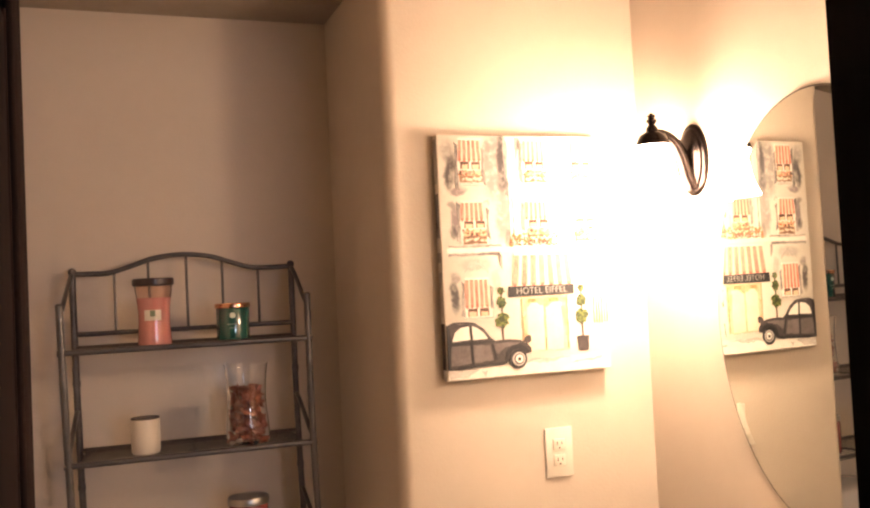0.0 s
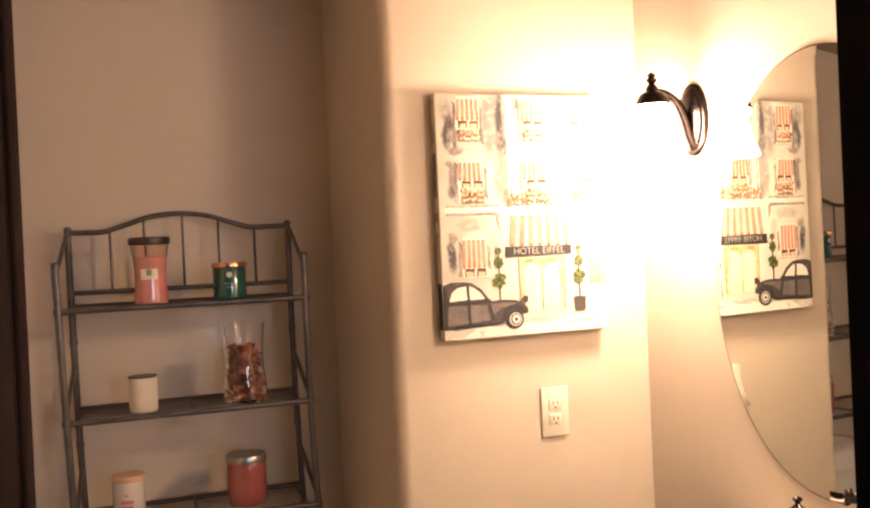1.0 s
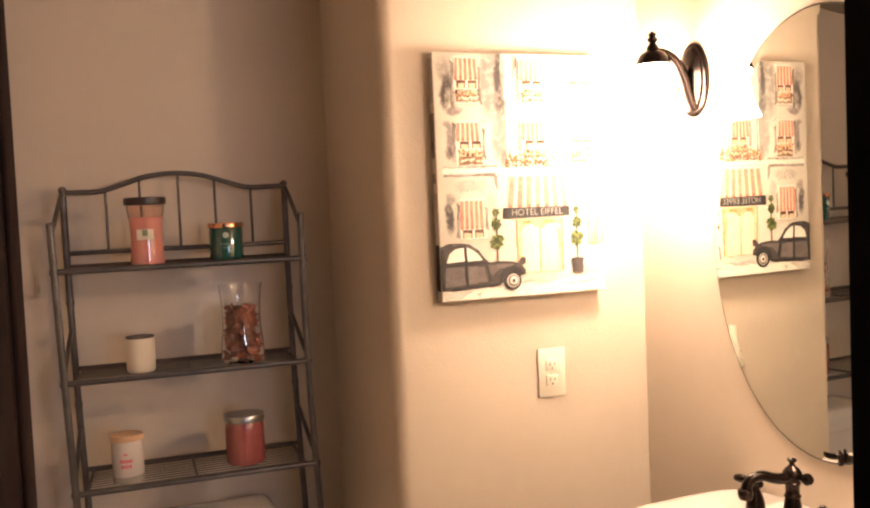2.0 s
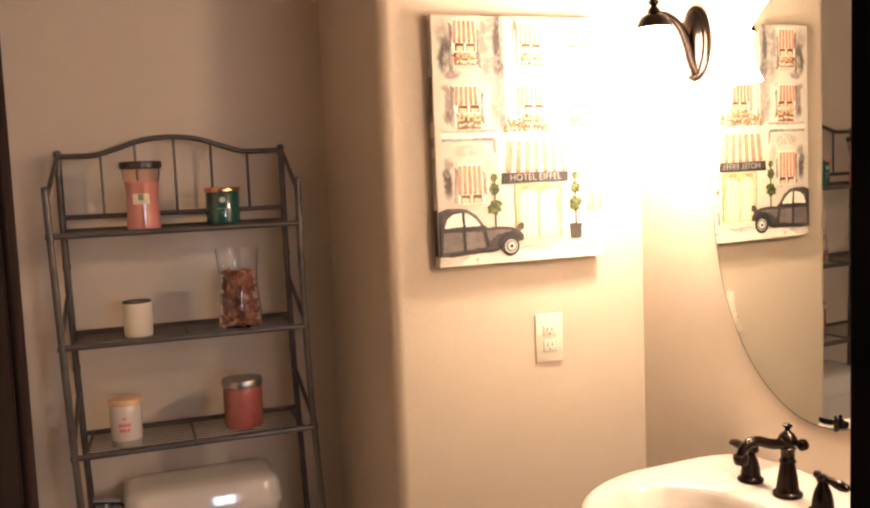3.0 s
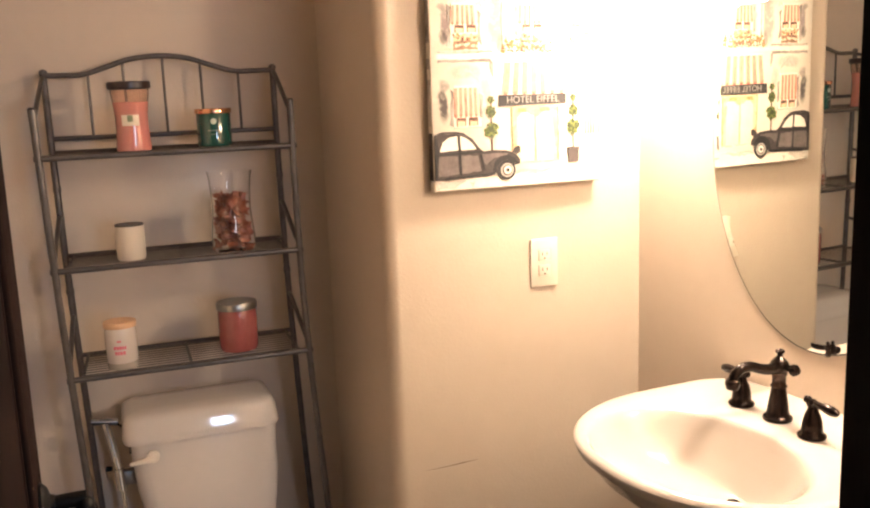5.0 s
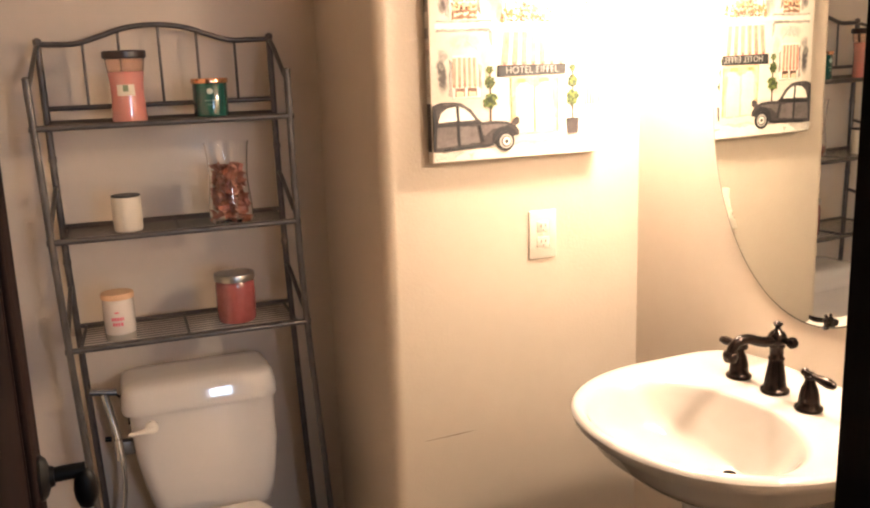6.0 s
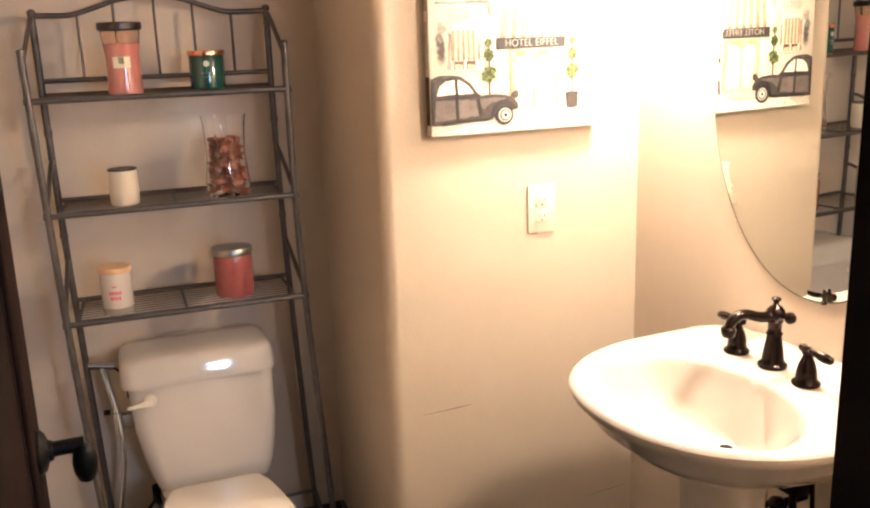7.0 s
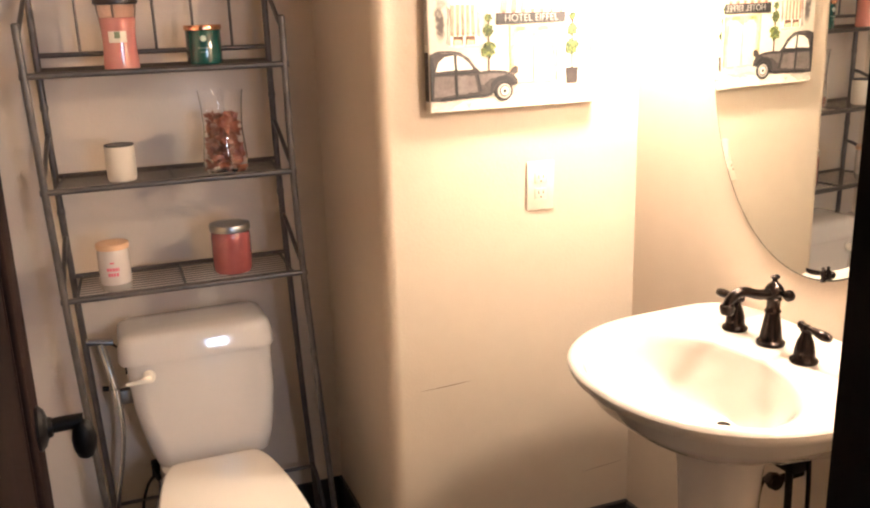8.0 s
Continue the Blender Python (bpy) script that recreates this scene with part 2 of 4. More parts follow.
def door():
    """Open at a right angle; hinged at the passage, its latch edge towards the alcove."""
    d = thing("door", -0.103, Y_ENTRY + 0.006, 0.0, "dark stained panelled wooden door standing open with black lever", "door")
    width, height, thick = 0.745, 2.03, 0.036
    part("core", box(-thick + 0.016, -0.016, 0.02, width - 0.02, 0.02, height - 0.02), DOOR_WOOD, d)
    for y0, y1 in ((0.0, 0.105), (width - 0.105, width)):
        part("stile", box(-thick, 0, y0, y1, 0.012, height, 0.0025), DOOR_WOOD, d)
    for z0, z1 in ((0.012, 0.22), (height - 0.12, height)):
        part("rail", box(-thick, 0, 0.105, width - 0.105, z0, z1, 0.0025), DOOR_WOOD, d)
    for z0, z1 in ((0.22, height - 0.12),):
        part("panel", box(-thick + 0.010, -0.010, 0.135, width - 0.135, z0 + 0.03, z1 - 0.03, 0.0035), DOOR_WOOD, d)
        for y in (0.109, width - 0.109):
            part("moulding", tube([(-0.0075, y, z0), (-0.0075, y, z1)], 0.007), DOOR_WOOD, d)
        for y in (0.124, width - 0.124):
            part("bead", tube([(-0.0125, y, z0 + 0.018), (-0.0125, y, z1 - 0.018)], 0.004), DOOR_WOOD, d)
    handle = part("lever_handle", tube(smooth_line([(0, width - 0.066, 0.94), (0.03, width - 0.066, 0.942), (0.062, width - 0.066, 0.942)]), 0.0115), IRON, d, "black iron lever handle")
    r = lathe([(0.033, 0), (0.033, 0.004), (0.027, 0.010), (0.016, 0.014), (0.014, 0.02)])
    r.transform(Matrix.Translation((0, width - 0.066, 0.94)) @ pose(0, 0, 0, 0, 90, 0))
    part("rosette", r, IRON, handle)
    k = lathe([(0.004, -0.034), (0.012, -0.028), (0.0165, -0.014), (0.0175, 0.0), (0.015, 0.016), (0.009, 0.027), (0.003, 0.03)], 20)
    k.transform(Matrix.Translation((0.060, width - 0.070, 0.916)) @ pose(0, 0, 0, 8, 0, 0))
    part("knob", k, IRON, handle)
    return d


door()

# ---- rack over the toilet ----


def rack():
    t = thing("storage_rack", 0.1955, 2.352, 0.0, "pewter grey tubular metal rack standing over the toilet", "rack", turn=-1.2)
    yf, yb, r = -0.112, 0.112, 0.0085
    lean = {
        (-1, yf): ((0.0, -0.233), (0.33, -0.249), (0.64, -0.2655), (0.86, -0.2745), (1.12, -0.2835), (1.49, -0.2935)),
        (-1, yb): ((0.0, -0.233), (0.30, -0.2425), (0.55, -0.252), (0.86, -0.262), (1.12, -0.270), (1.58, -0.274)),
        (1, yf): ((0.0, 0.345), (0.19, 0.334), (0.40, 0.323), (0.65, 0.3065), (0.86, 0.295), (1.12, 0.286), (1.49, 0.2865)),
        (1, yb): ((0.0, 0.335), (0.20, 0.3245), (0.44, 0.3125), (0.65, 0.304), (0.86, 0.297), (1.12, 0.289), (1.58, 0.288)),
    }

    def post_x(s, y, z):
        """Where a post stands at height z: the frame is pushed a little askew over the tank."""
        zs, xs = zip(*lean[s, y])
        return float(np.interp(z, zs, xs))

    def side_x(s, y, z):
        q = (y - yf) / (yb - yf)
        return post_x(s, yf, z) * (1 - q) + post_x(s, yb, z) * q

    def leg(s, y, top):
        return smooth_line([(post_x(s, y, z), y, z) for z in (0.004, 0.25, 0.5, 0.75, 1.0, 1.25, top)], 3)

    for s in (-1, 1):
        part("front_post", tube(leg(s, yf, 1.492), r), PEWTER, t)
        back = part("back_post", tube(leg(s, yb, 1.575), r), PEWTER, t)
        part("finial", lathe([(r, 0), (r + 0.0015, 0.003), (r + 0.001, 0.010), (0.004, 0.014)], 16, centre=(post_x(s, yb, 1.57), yb, 1.573)), PEWTER, t)
        part("cap", lathe([(r, 0), (r + 0.0008, 0.002), (0.005, 0.006)], 16, centre=(post_x(s, yf, 1.49), yf, 1.491)), PEWTER, t)
        for z in (1.292, 1.03):
            part("collar", lathe([(r, -0.008), (r + 0.0014, -0.006), (r + 0.0014, 0.006), (r, 0.008)], 14, centre=(post_x(s, yb, z), yb, z)), PEWTER, back)
        for top, drop in ((1.567, 0.095), (1.222, 0.080), (0.965, 0.078)):
            bend = [(yb, top), (yb - 0.028, top - 0.05 * drop), (yb - 0.078, top - 0.30 * drop), (yf + 0.085, top - 0.64 * drop), (yf + 0.028, top - 0.95 * drop), (yf, top - 0.98 * drop)]
            part("side_scroll", tube(smooth_line([(side_x(s, y, z), y, z) for y, z in bend]), 0.0058), PEWTER, t)
        foot = [(yb, 0.20), (yb - 0.05, 0.17), (yb - 0.085, 0.09), (yb - 0.095, 0.006)]
        part("foot_brace", tube(smooth_line([(side_x(s, y, z), y, z) for y, z in foot]), 0.0055), PEWTER, t)
        part("base_bar", tube([(post_x(s, yf, 0.06), yf, 0.06), (post_x(s, yb, 0.06), yb, 0.06)], 0.0055), PEWTER, t)
    left, right = post_x(-1, yb, 1.57), post_x(1, yb, 1.57)
    arch = [(left, yb, 1.572), (-0.235, yb, 1.571), (-0.185, yb, 1.572), (-0.13, yb, 1.588), (-0.07, yb, 1.607), (0.0, yb, 1.614), (0.07, yb, 1.607), (0.13, yb, 1.588), (0.185, yb, 1.572), (0.235, yb, 1.571), (right, yb, 1.572)]
    part("arched_bar", tube(smooth_line(arch), 0.0068), PEWTER, t)
    part("back_bar", tube([(left, yb, 1.417), (right, yb, 1.417)], 0.0062), PEWTER, t)
    part("stretcher", tube([(post_x(-1, yb, 0.185), yb, 0.185), (post_x(1, yb, 0.185), yb, 0.185)], 0.0055), PEWTER, t)
    for x, top in ((-0.172, 1.576), (-0.088, 1.602), (0.009, 1.614), (0.102, 1.598), (0.197, 1.571)):
        part("spindle", tube([(x, yb, 1.417), (x, yb, top)], 0.0036, 8), PEWTER, t)
    for z in (1.382, 1.121, 0.858):
        fl, fr, bl, br = post_x(-1, yf, z), post_x(1, yf, z), post_x(-1, yb, z), post_x(1, yb, z)
        shelf = part("shelf", tube([(fl - 0.010, yf, z), (fr + 0.010, yf, z)], 0.0072), PEWTER, t)
        part("back_rail", tube([(bl, yb, z), (br, yb, z)], 0.0062), PEWTER, shelf)
        for x0, x1 in ((fl + 0.026, bl + 0.022), (0.004, 0.006), (fr - 0.024, br - 0.022)):
            part("cross_bar", tube([(x0, yf, z - 0.001), (x1, yb, z - 0.001)], 0.0036, 8), PEWTER, shelf)
        for k in range(1, 11):
            q = k / 11
            x0, x1, y = fl + (bl - fl) * q + 0.02, fr + (br - fr) * q - 0.02, yf + (yb - yf) * q
            part("wire", tube([(x0, y, z + 0.003), (x1, y, z + 0.003)], 0.0015, 6), PEWTER, shelf)
    return t


rack()

# ---- toilet ----


def rounded(w, d, r, z, n=6, cx=0.0, cy=0.0, front=None):
    """A rounded rectangle at height z; front: another radius for the corners at -y."""
    loop = []
    for sx, sy, a0 in ((1, 1, 0), (-1, 1, 90), (-1, -1, 180), (1, -1, 270)):
        q = (front if front and sy < 0 else r)
        for i in range(n + 1):
            a = radians(a0 + 90 * i / n)
            loop.append((cx + sx * (w / 2 - q) + q * math.cos(a), cy + sy * (d / 2 - q) + q * math.sin(a), z))
    return loop


def toilet():
    t = thing("toilet", 0.216, 2.39, 0.0, "white china toilet with closed ivory seat lid", "toilet")
    yt = 0.005
    body = [(0.220, 0.150, 0.327, 0.035), (0.268, 0.172, 0.331, 0.04), (0.299, 0.182, 0.346, 0.042), (0.325, 0.187, 0.39, 0.042), (0.346, 0.190, 0.45, 0.040), (0.364, 0.192, 0.52, 0.038), (0.369, 0.195, 0.60, 0.038), (0.370, 0.197, 0.654, 0.038)]
    part("tank", rings([rounded(w, d, 0.03, z, cx=0.005 + 0.052 * max(0.0, 0.60 - z), cy=yt + (0.2 - d) / 2, front=f) for w, d, z, f in body]), CHINA, t)
    lid = [(0.372, 0.200, 0.651, 0.04), (0.392, 0.219, 0.652, 0.045), (0.397, 0.2235, 0.659, 0.048), (0.3945, 0.2185, 0.671, 0.048), (0.392, 0.2120, 0.685, 0.048), (0.389, 0.2050, 0.698, 0.047), (0.381, 0.196, 0.711, 0.045), (0.367, 0.184, 0.7195, 0.04), (0.335, 0.16, 0.7255, 0.035), (0.24, 0.09, 0.7285, 0.025)]
    part("tank_lid", rings([rounded(w, d, 0.03, z, cy=yt, front=f) for w, d, z, f in lid]), CHINA, t)
    lever = part("flush_lever", tube(smooth_line([(-0.126, yt - 0.113, 0.617), (-0.150, yt - 0.118, 0.616), (-0.168, yt - 0.119, 0.615), (-0.187, yt - 0.119, 0.613)]), [0.0125, 0.0115, 0.0105, 0.0095, 0.0085, 0.0078, 0.0072, 0.0068, 0.0065, 0.0062, 0.006, 0.0058, 0.0056, 0.0055, 0.0054, 0.0053, 0.005, 0.0046, 0.004], flat=0.6), PLASTIC, t, "white plastic flush lever")
    b = lathe([(0.0165, 0), (0.016, 0.010), (0.010, 0.0145)], 20)
    b.transform(Matrix.Translation((-0.130, yt - 0.0985, 0.619)) @ pose(0, 0, 0, 90, 0, 0))
    part("lever_boss", b, PLASTIC, lever)

    def oval(w, back, front, z, n=24, tail=0.70):
        """A seat outline: round in front, narrowing to a straight edge at the tank."""
        loop = []
        for i in range(n + 1):
            a = math.pi + math.pi * i / n
            loop.append((w / 2 * math.cos(a), -0.55 + front * math.sin(a), z))
        side = [(1 - (1 - tail) * (k / 8) ** 2.3, k / 8) for k in range(1, 8)]
        loop += [(w / 2 * q, -0.55 + back * k, z) for q, k in side]
        loop += [(w / 2 * tail * 0.93, -0.55 + back * 0.985, z), (w / 2 * tail * 0.8, -0.55 + back, z), (-w / 2 * tail * 0.8, -0.55 + back, z), (-w / 2 * tail * 0.93, -0.55 + back * 0.985, z)]
        loop += [(-w / 2 * q, -0.55 + back * k, z) for q, k in reversed(side)]
        return [(x + 0.010, y, h) for x, y, h in loop]

    part("bowl", rings([oval(w, b, f, z, tail=q) for w, b, f, z, q in ((0.20, 0.44, 0.10, 0.0, 1.0), (0.21, 0.44, 0.11, 0.03, 1.0), (0.19, 0.43, 0.09, 0.09, 1.0), (0.22, 0.42, 0.13, 0.18, 0.95), (0.31, 0.42, 0.20, 0.26, 0.75), (0.345, 0.42, 0.235, 0.305, 0.7), (0.35, 0.42, 0.24, 0.328, 0.68))]), CHINA, t)
    part("neck", rings([rounded(w, d, 0.04, z, cy=-0.02) for w, d, z in ((0.20, 0.26, 0.0), (0.20, 0.26, 0.2), (0.24, 0.22, 0.31), (0.25, 0.20, 0.344))]), CHINA, t)
    part("seat", rings([oval(w, b, f, z) for w, b, f, z in ((0.334, 0.422, 0.24, 0.329), (0.348, 0.432, 0.25, 0.332), (0.350, 0.433, 0.251, 0.344), (0.340, 0.426, 0.244, 0.348))]), SEAT, t)
    part("seat_lid", rings([oval(w, b, f, z) for w, b, f, z in ((0.340, 0.426, 0.244, 0.3485), (0.352, 0.446, 0.252, 0.352), (0.354, 0.447, 0.253, 0.362), (0.342, 0.440, 0.244, 0.370), (0.312, 0.42, 0.22, 0.3725), (0.12, 0.15, 0.09, 0.374))]), SEAT, t, "closed ivory seat lid")
    return t


toilet()


def sprayer():
    """A hand-held bidet sprayer on a hook beside the tank."""
    t = thing("bidet_sprayer", -0.005, 2.40, 0.0, "chrome hand-held bidet sprayer hanging beside the toilet tank", "sprayer")
    part("head", tube([(-0.048, 0, 0.698), (0.016, 0, 0.688)], 0.010, 14), CHROME, t)
    part("handle", tube(smooth_line([(-0.014, 0, 0.69), (-0.007, 0, 0.65), (0.000, 0, 0.61), (0.005, 0, 0.575), (0.008, 0, 0.545)]), 0.0100, 12), CHROME, t)
    part("trigger", tube(smooth_line([(0.014, 0, 0.685), (0.032, 0, 0.66), (0.04, 0, 0.62), (0.04, 0, 0.595)]), 0.003, 8), IRON, t)
    part("holder", box(-0.002, 0.054, -0.008, 0.02, 0.513, 0.551, 0.003), SATIN, t)
    part("valve_block", tube([(0.010, -0.004, 0.505), (0.008, -0.004, 0.560)], 0.0128, 14), CHROME, t)
    part("valve_knob", tube([(-0.024, 0, 0.564), (-0.008, 0, 0.562)], 0.007, 10), IRON, t)
    part("hose", tube(smooth_line([(0.011, 0, 0.510), (0.014, 0, 0.46), (0.008, 0.003, 0.39), (-0.006, 0.006, 0.31), (-0.022, 0.012, 0.23), (-0.026, 0.025, 0.16), (0.0, 0.04, 0.12), (0.06, 0.06, 0.12), (0.09, 0.07, 0.2), (0.09, 0.075, 0.27)]), 0.0065, 10), CHROME, t)
    v = thing("water_valve", 0.080, Y_BACK, 0.262, "dark water shut-off valve on the wall behind the toilet", "valve")
    part("stub", tube([(0, 0, 0), (0, -0.05, 0)], 0.008, 12), IRON, v)
    part("valve_body", tube([(0, -0.045, -0.015), (0, -0.045, 0.03)], 0.012, 12), IRON, v)
    part("supply_hose", tube(smooth_line([(-0.006, -0.048, -0.012), (-0.028, -0.052, -0.040), (-0.046, -0.056, -0.100), (-0.040, -0.050, -0.170), (-0.010, -0.030, -0.200), (0.0, 0.0, -0.200)]), 0.0045, 8), IRON, v)
    part("valve_handle", tube([(-0.004, -0.07, 0), (0.004, -0.066, 0)], [0.02, 0.018], 14, flat=0.6), IRON, v)


sprayer()

# ---- pedestal sink ----
SINK_X, SINK_Y, DECK = -0.245, -0.640, 0.842
FRONT, SIDE = 0.308, 0.299


def basin_loop(grow, z, n=64, front=FRONT, side=SIDE, back=-0.002 - SINK_X, square=6.0, drop=0.0):
    """A D-shaped outline round the sink's middle; it is squarer at the wall."""
    loop = []
    for i in range(n):
        a = 2 * math.pi * i / n
        c, s = math.cos(a), math.sin(a)
        p = square if c > 0 else 2.2
        k = (abs(c) ** p + abs(s) ** p) ** (-1 / p)
        fx = (back if c > 0 else front)
        loop.append((c * k * (fx + (0 if c > 0 else grow)), s * k * (side + grow * (1 - (0.5 * max(c, 0) if drop else 0))), z - drop * max(c, 0) ** 1.5))
    return loop


def bowl_loop(sx, sy, z, cx, n=64):
    """An oval of the bowl; it is set a little off the middle at the rim."""
    q = max(0.0, 1 - (DECK - z) / 0.13)
    return [(cx + sx * math.cos(2 * math.pi * i / n), -0.012 * q + sy * (1 + 0.05 * q) * math.sin(2 * math.pi * i / n), z) for i in range(n)]


def sink():
    t = east_thing("pedestal_sink", SINK_X, SINK_Y, 0.0, "white china pedestal sink with oval basin below the mirror", "sink")
    loops = [
        basin_loop(-0.27, DECK - 0.172, back=0.06, drop=0.034, square=2.3), basin_loop(-0.215, DECK - 0.162, back=0.15, drop=0.036, square=2.3), basin_loop(-0.143, DECK - 0.138, back=0.195, drop=0.038, square=2.4), basin_loop(-0.088, DECK - 0.106, back=0.225, drop=0.036, square=2.6), basin_loop(-0.042, DECK - 0.067, drop=0.030, square=3.0), basin_loop(-0.020, DECK - 0.036, drop=0.02), basin_loop(-0.003, DECK - 0.021),
        basin_loop(-0.001, DECK - 0.013), basin_loop(0.0, DECK - 0.008), basin_loop(-0.003, DECK - 0.003), basin_loop(-0.009, DECK), basin_loop(-0.018, DECK + 0.0005),
        bowl_loop(0.173, 0.226, DECK - 0.0005, -0.124),
        bowl_loop(0.169, 0.220, DECK - 0.0030, -0.124),
        bowl_loop(0.165, 0.213, DECK - 0.0100, -0.124),
        bowl_loop(0.161, 0.204, DECK - 0.0240, -0.122),
        bowl_loop(0.150, 0.191, DECK - 0.0450, -0.117),
        bowl_loop(0.136, 0.173, DECK - 0.0700, -0.108),
        bowl_loop(0.116, 0.148, DECK - 0.0930, -0.094),
        bowl_loop(0.092, 0.117, DECK - 0.1120, -0.076),
        bowl_loop(0.067, 0.083, DECK - 0.1250, -0.054),
        bowl_loop(0.042, 0.050, DECK - 0.1320, -0.032),
        bowl_loop(0.023, 0.024, DECK - 0.1350, -0.014),
    ]
    part("basin", rings(loops), CHINA, t)
    part("drain", lathe([(0.0125, 0.0), (0.0125, 0.0008), (0.0105, 0.0012), (0.009, -0.001), (0.002, -0.001)], 24, centre=(-0.014, 0.0, DECK - 0.1345)), BRONZE, t, "dark bronze drain")
    part("overflow_mark", box(0.0415, 0.0460, -0.013, 0.009, DECK - 0.0125, DECK - 0.0090, 0.0008), LOGO, t)
    leg = []
    for w, d, z in ((0.25, 0.25, 0.0), (0.25, 0.25, 0.03), (0.19, 0.19, 0.07), (0.148, 0.142, 0.25), (0.144, 0.140, 0.5), (0.158, 0.152, 0.62), (0.18, 0.175, 0.67), (0.205, 0.20, 0.70)):
        leg.append(rounded(d, w, 0.06, z, cx=0.001, cy=0.021))
    part("pedestal", rings(leg), CHINA, t)
    part("trap", tube(smooth_line([(0.10, 0.055, 0.600), (0.145, 0.060, 0.590), (0.162, 0.035, 0.586), (0.165, 0.0, 0.586)]), 0.012, 12), IRON, t)
    part("trap_fitting", box(0.135, 0.182, -0.040, 0.064, 0.574, 0.618, 0.008), IRON, t)
    v = part("stop_valve", tube([(0.165, 0.022, 0.521), (0.165, 0.034, 0.521), (0.165, 0.048, 0.521)], [0.017, 0.019, 0.014], 16), BRONZE, t)
    part("stub", tube([(0.165, 0.034, 0.521), (0.2435, 0.034, 0.521)], 0.009, 10), BRONZE, v)
    part("drain_pipe", tube(smooth_line([(0.165, -0.004, 0.585), (0.165, -0.008, 0.48), (0.165, -0.010, 0.30), (0.180, -0.010, 0.25), (0.2435, -0.010, 0.24)]), 0.0080, 12), IRON, t)
    part("supply_hose", tube(smooth_line([(0.165, 0.044, 0.530), (0.165, 0.062, 0.508), (0.165, 0.073, 0.46), (0.165, 0.073, 0.36), (0.190, 0.072, 0.31), (0.2435, 0.072, 0.30)]), 0.0045, 8), BRONZE, t)
    part("supply_pipe", tube(smooth_line([(0.165, -0.050, 0.640), (0.165, -0.056, 0.55), (0.165, -0.062, 0.40), (0.190, -0.062, 0.33), (0.2435, -0.062, 0.32)]), 0.0048, 8), BRONZE, t)
    return t


sink()


def faucet():
    t = east_thing("faucet", -0.130, -0.617, DECK + 0.0008, "oil-rubbed bronze widespread faucet with curved spout", "faucet")
    t.matrix_basis = t.matrix_basis @ pose(0, 0, 0, 0, 0, -3.4)
    column = [(0.0275, 0), (0.0285, 0.003), (0.0275, 0.007), (0.0235, 0.010), (0.0225, 0.012), (0.0215, 0.016), (0.0205, 0.022), (0.0192, 0.032), (0.0172, 0.045), (0.0150, 0.058), (0.0138, 0.066), (0.0158, 0.067), (0.0162, 0.070), (0.0145, 0.072), (0.0130, 0.075), (0.0135, 0.090), (0.0158, 0.093), (0.0158, 0.096), (0.0140, 0.098), (0.0175, 0.103), (0.0190, 0.109), (0.0175, 0.116), (0.0125, 0.123), (0.0075, 0.127), (0.0050, 0.131), (0.0058, 0.134), (0.0092, 0.137), (0.0095, 0.140), (0.0060, 0.143), (0.0020, 0.1445)]
    part("column", lathe(column), BRONZE, t)
    line = smooth_line([(0.0, 0, 0.108), (-0.025, 0, 0.106), (-0.046, 0, 0.110), (-0.070, 0, 0.118), (-0.091, 0, 0.117), (-0.106, 0, 0.106), (-0.111, 0, 0.092)])
    spout = part("spout", tube(line, [0.0112 - 0.0020 * i / (len(line) - 1) for i in range(len(line))], 14), BRONZE, t)
    part("spout_tip", lathe([(0.0105, 0.012), (0.014, 0.009), (0.0145, 0.002), (0.0125, -0.006), (0.011, -0.008)], 20, centre=(-0.111, 0, 0.087)), BRONZE, spout)
    knob = lathe([(0.006, 0), (0.007, 0.012), (0.011, 0.018), (0.012, 0.024), (0.008, 0.031), (0.002, 0.033)], 18)
    knob.transform(Matrix.Translation((0.003, -0.014, 0.110)) @ pose(0, 0, 0, 90, 0, 0))
    part("side_knob", knob, BRONZE, t)
    base = [(0.0255, 0), (0.0265, 0.003), (0.0255, 0.006), (0.0215, 0.009), (0.0200, 0.012), (0.0195, 0.020), (0.0178, 0.030), (0.0148, 0.042), (0.0105, 0.052), (0.009, 0.058), (0.0115, 0.061), (0.0115, 0.066), (0.007, 0.070), (0.006, 0.073), (0.002, 0.074)]
    for s in (-1, 1):
        h = part("handle_base", lathe(base, 28, centre=(-0.007, s * 0.0975, 0)), BRONZE, t)
        grip = [(0.003, -0.020), (0.0075, -0.017), (0.0085, -0.012), (0.006, -0.006), (0.0055, 0.004), (0.0065, 0.015), (0.0092, 0.032), (0.0098, 0.045), (0.0075, 0.057), (0.002, 0.062)]
        g = lathe(grip, 18)
        g.transform(Matrix.Translation((-0.007, s * 0.0975, 0.068)) @ pose(0, 0, 0, -94 * s, 0, 0))
        part("lever", g, BRONZE, h)
    return t


faucet()

# ---- mirror ----


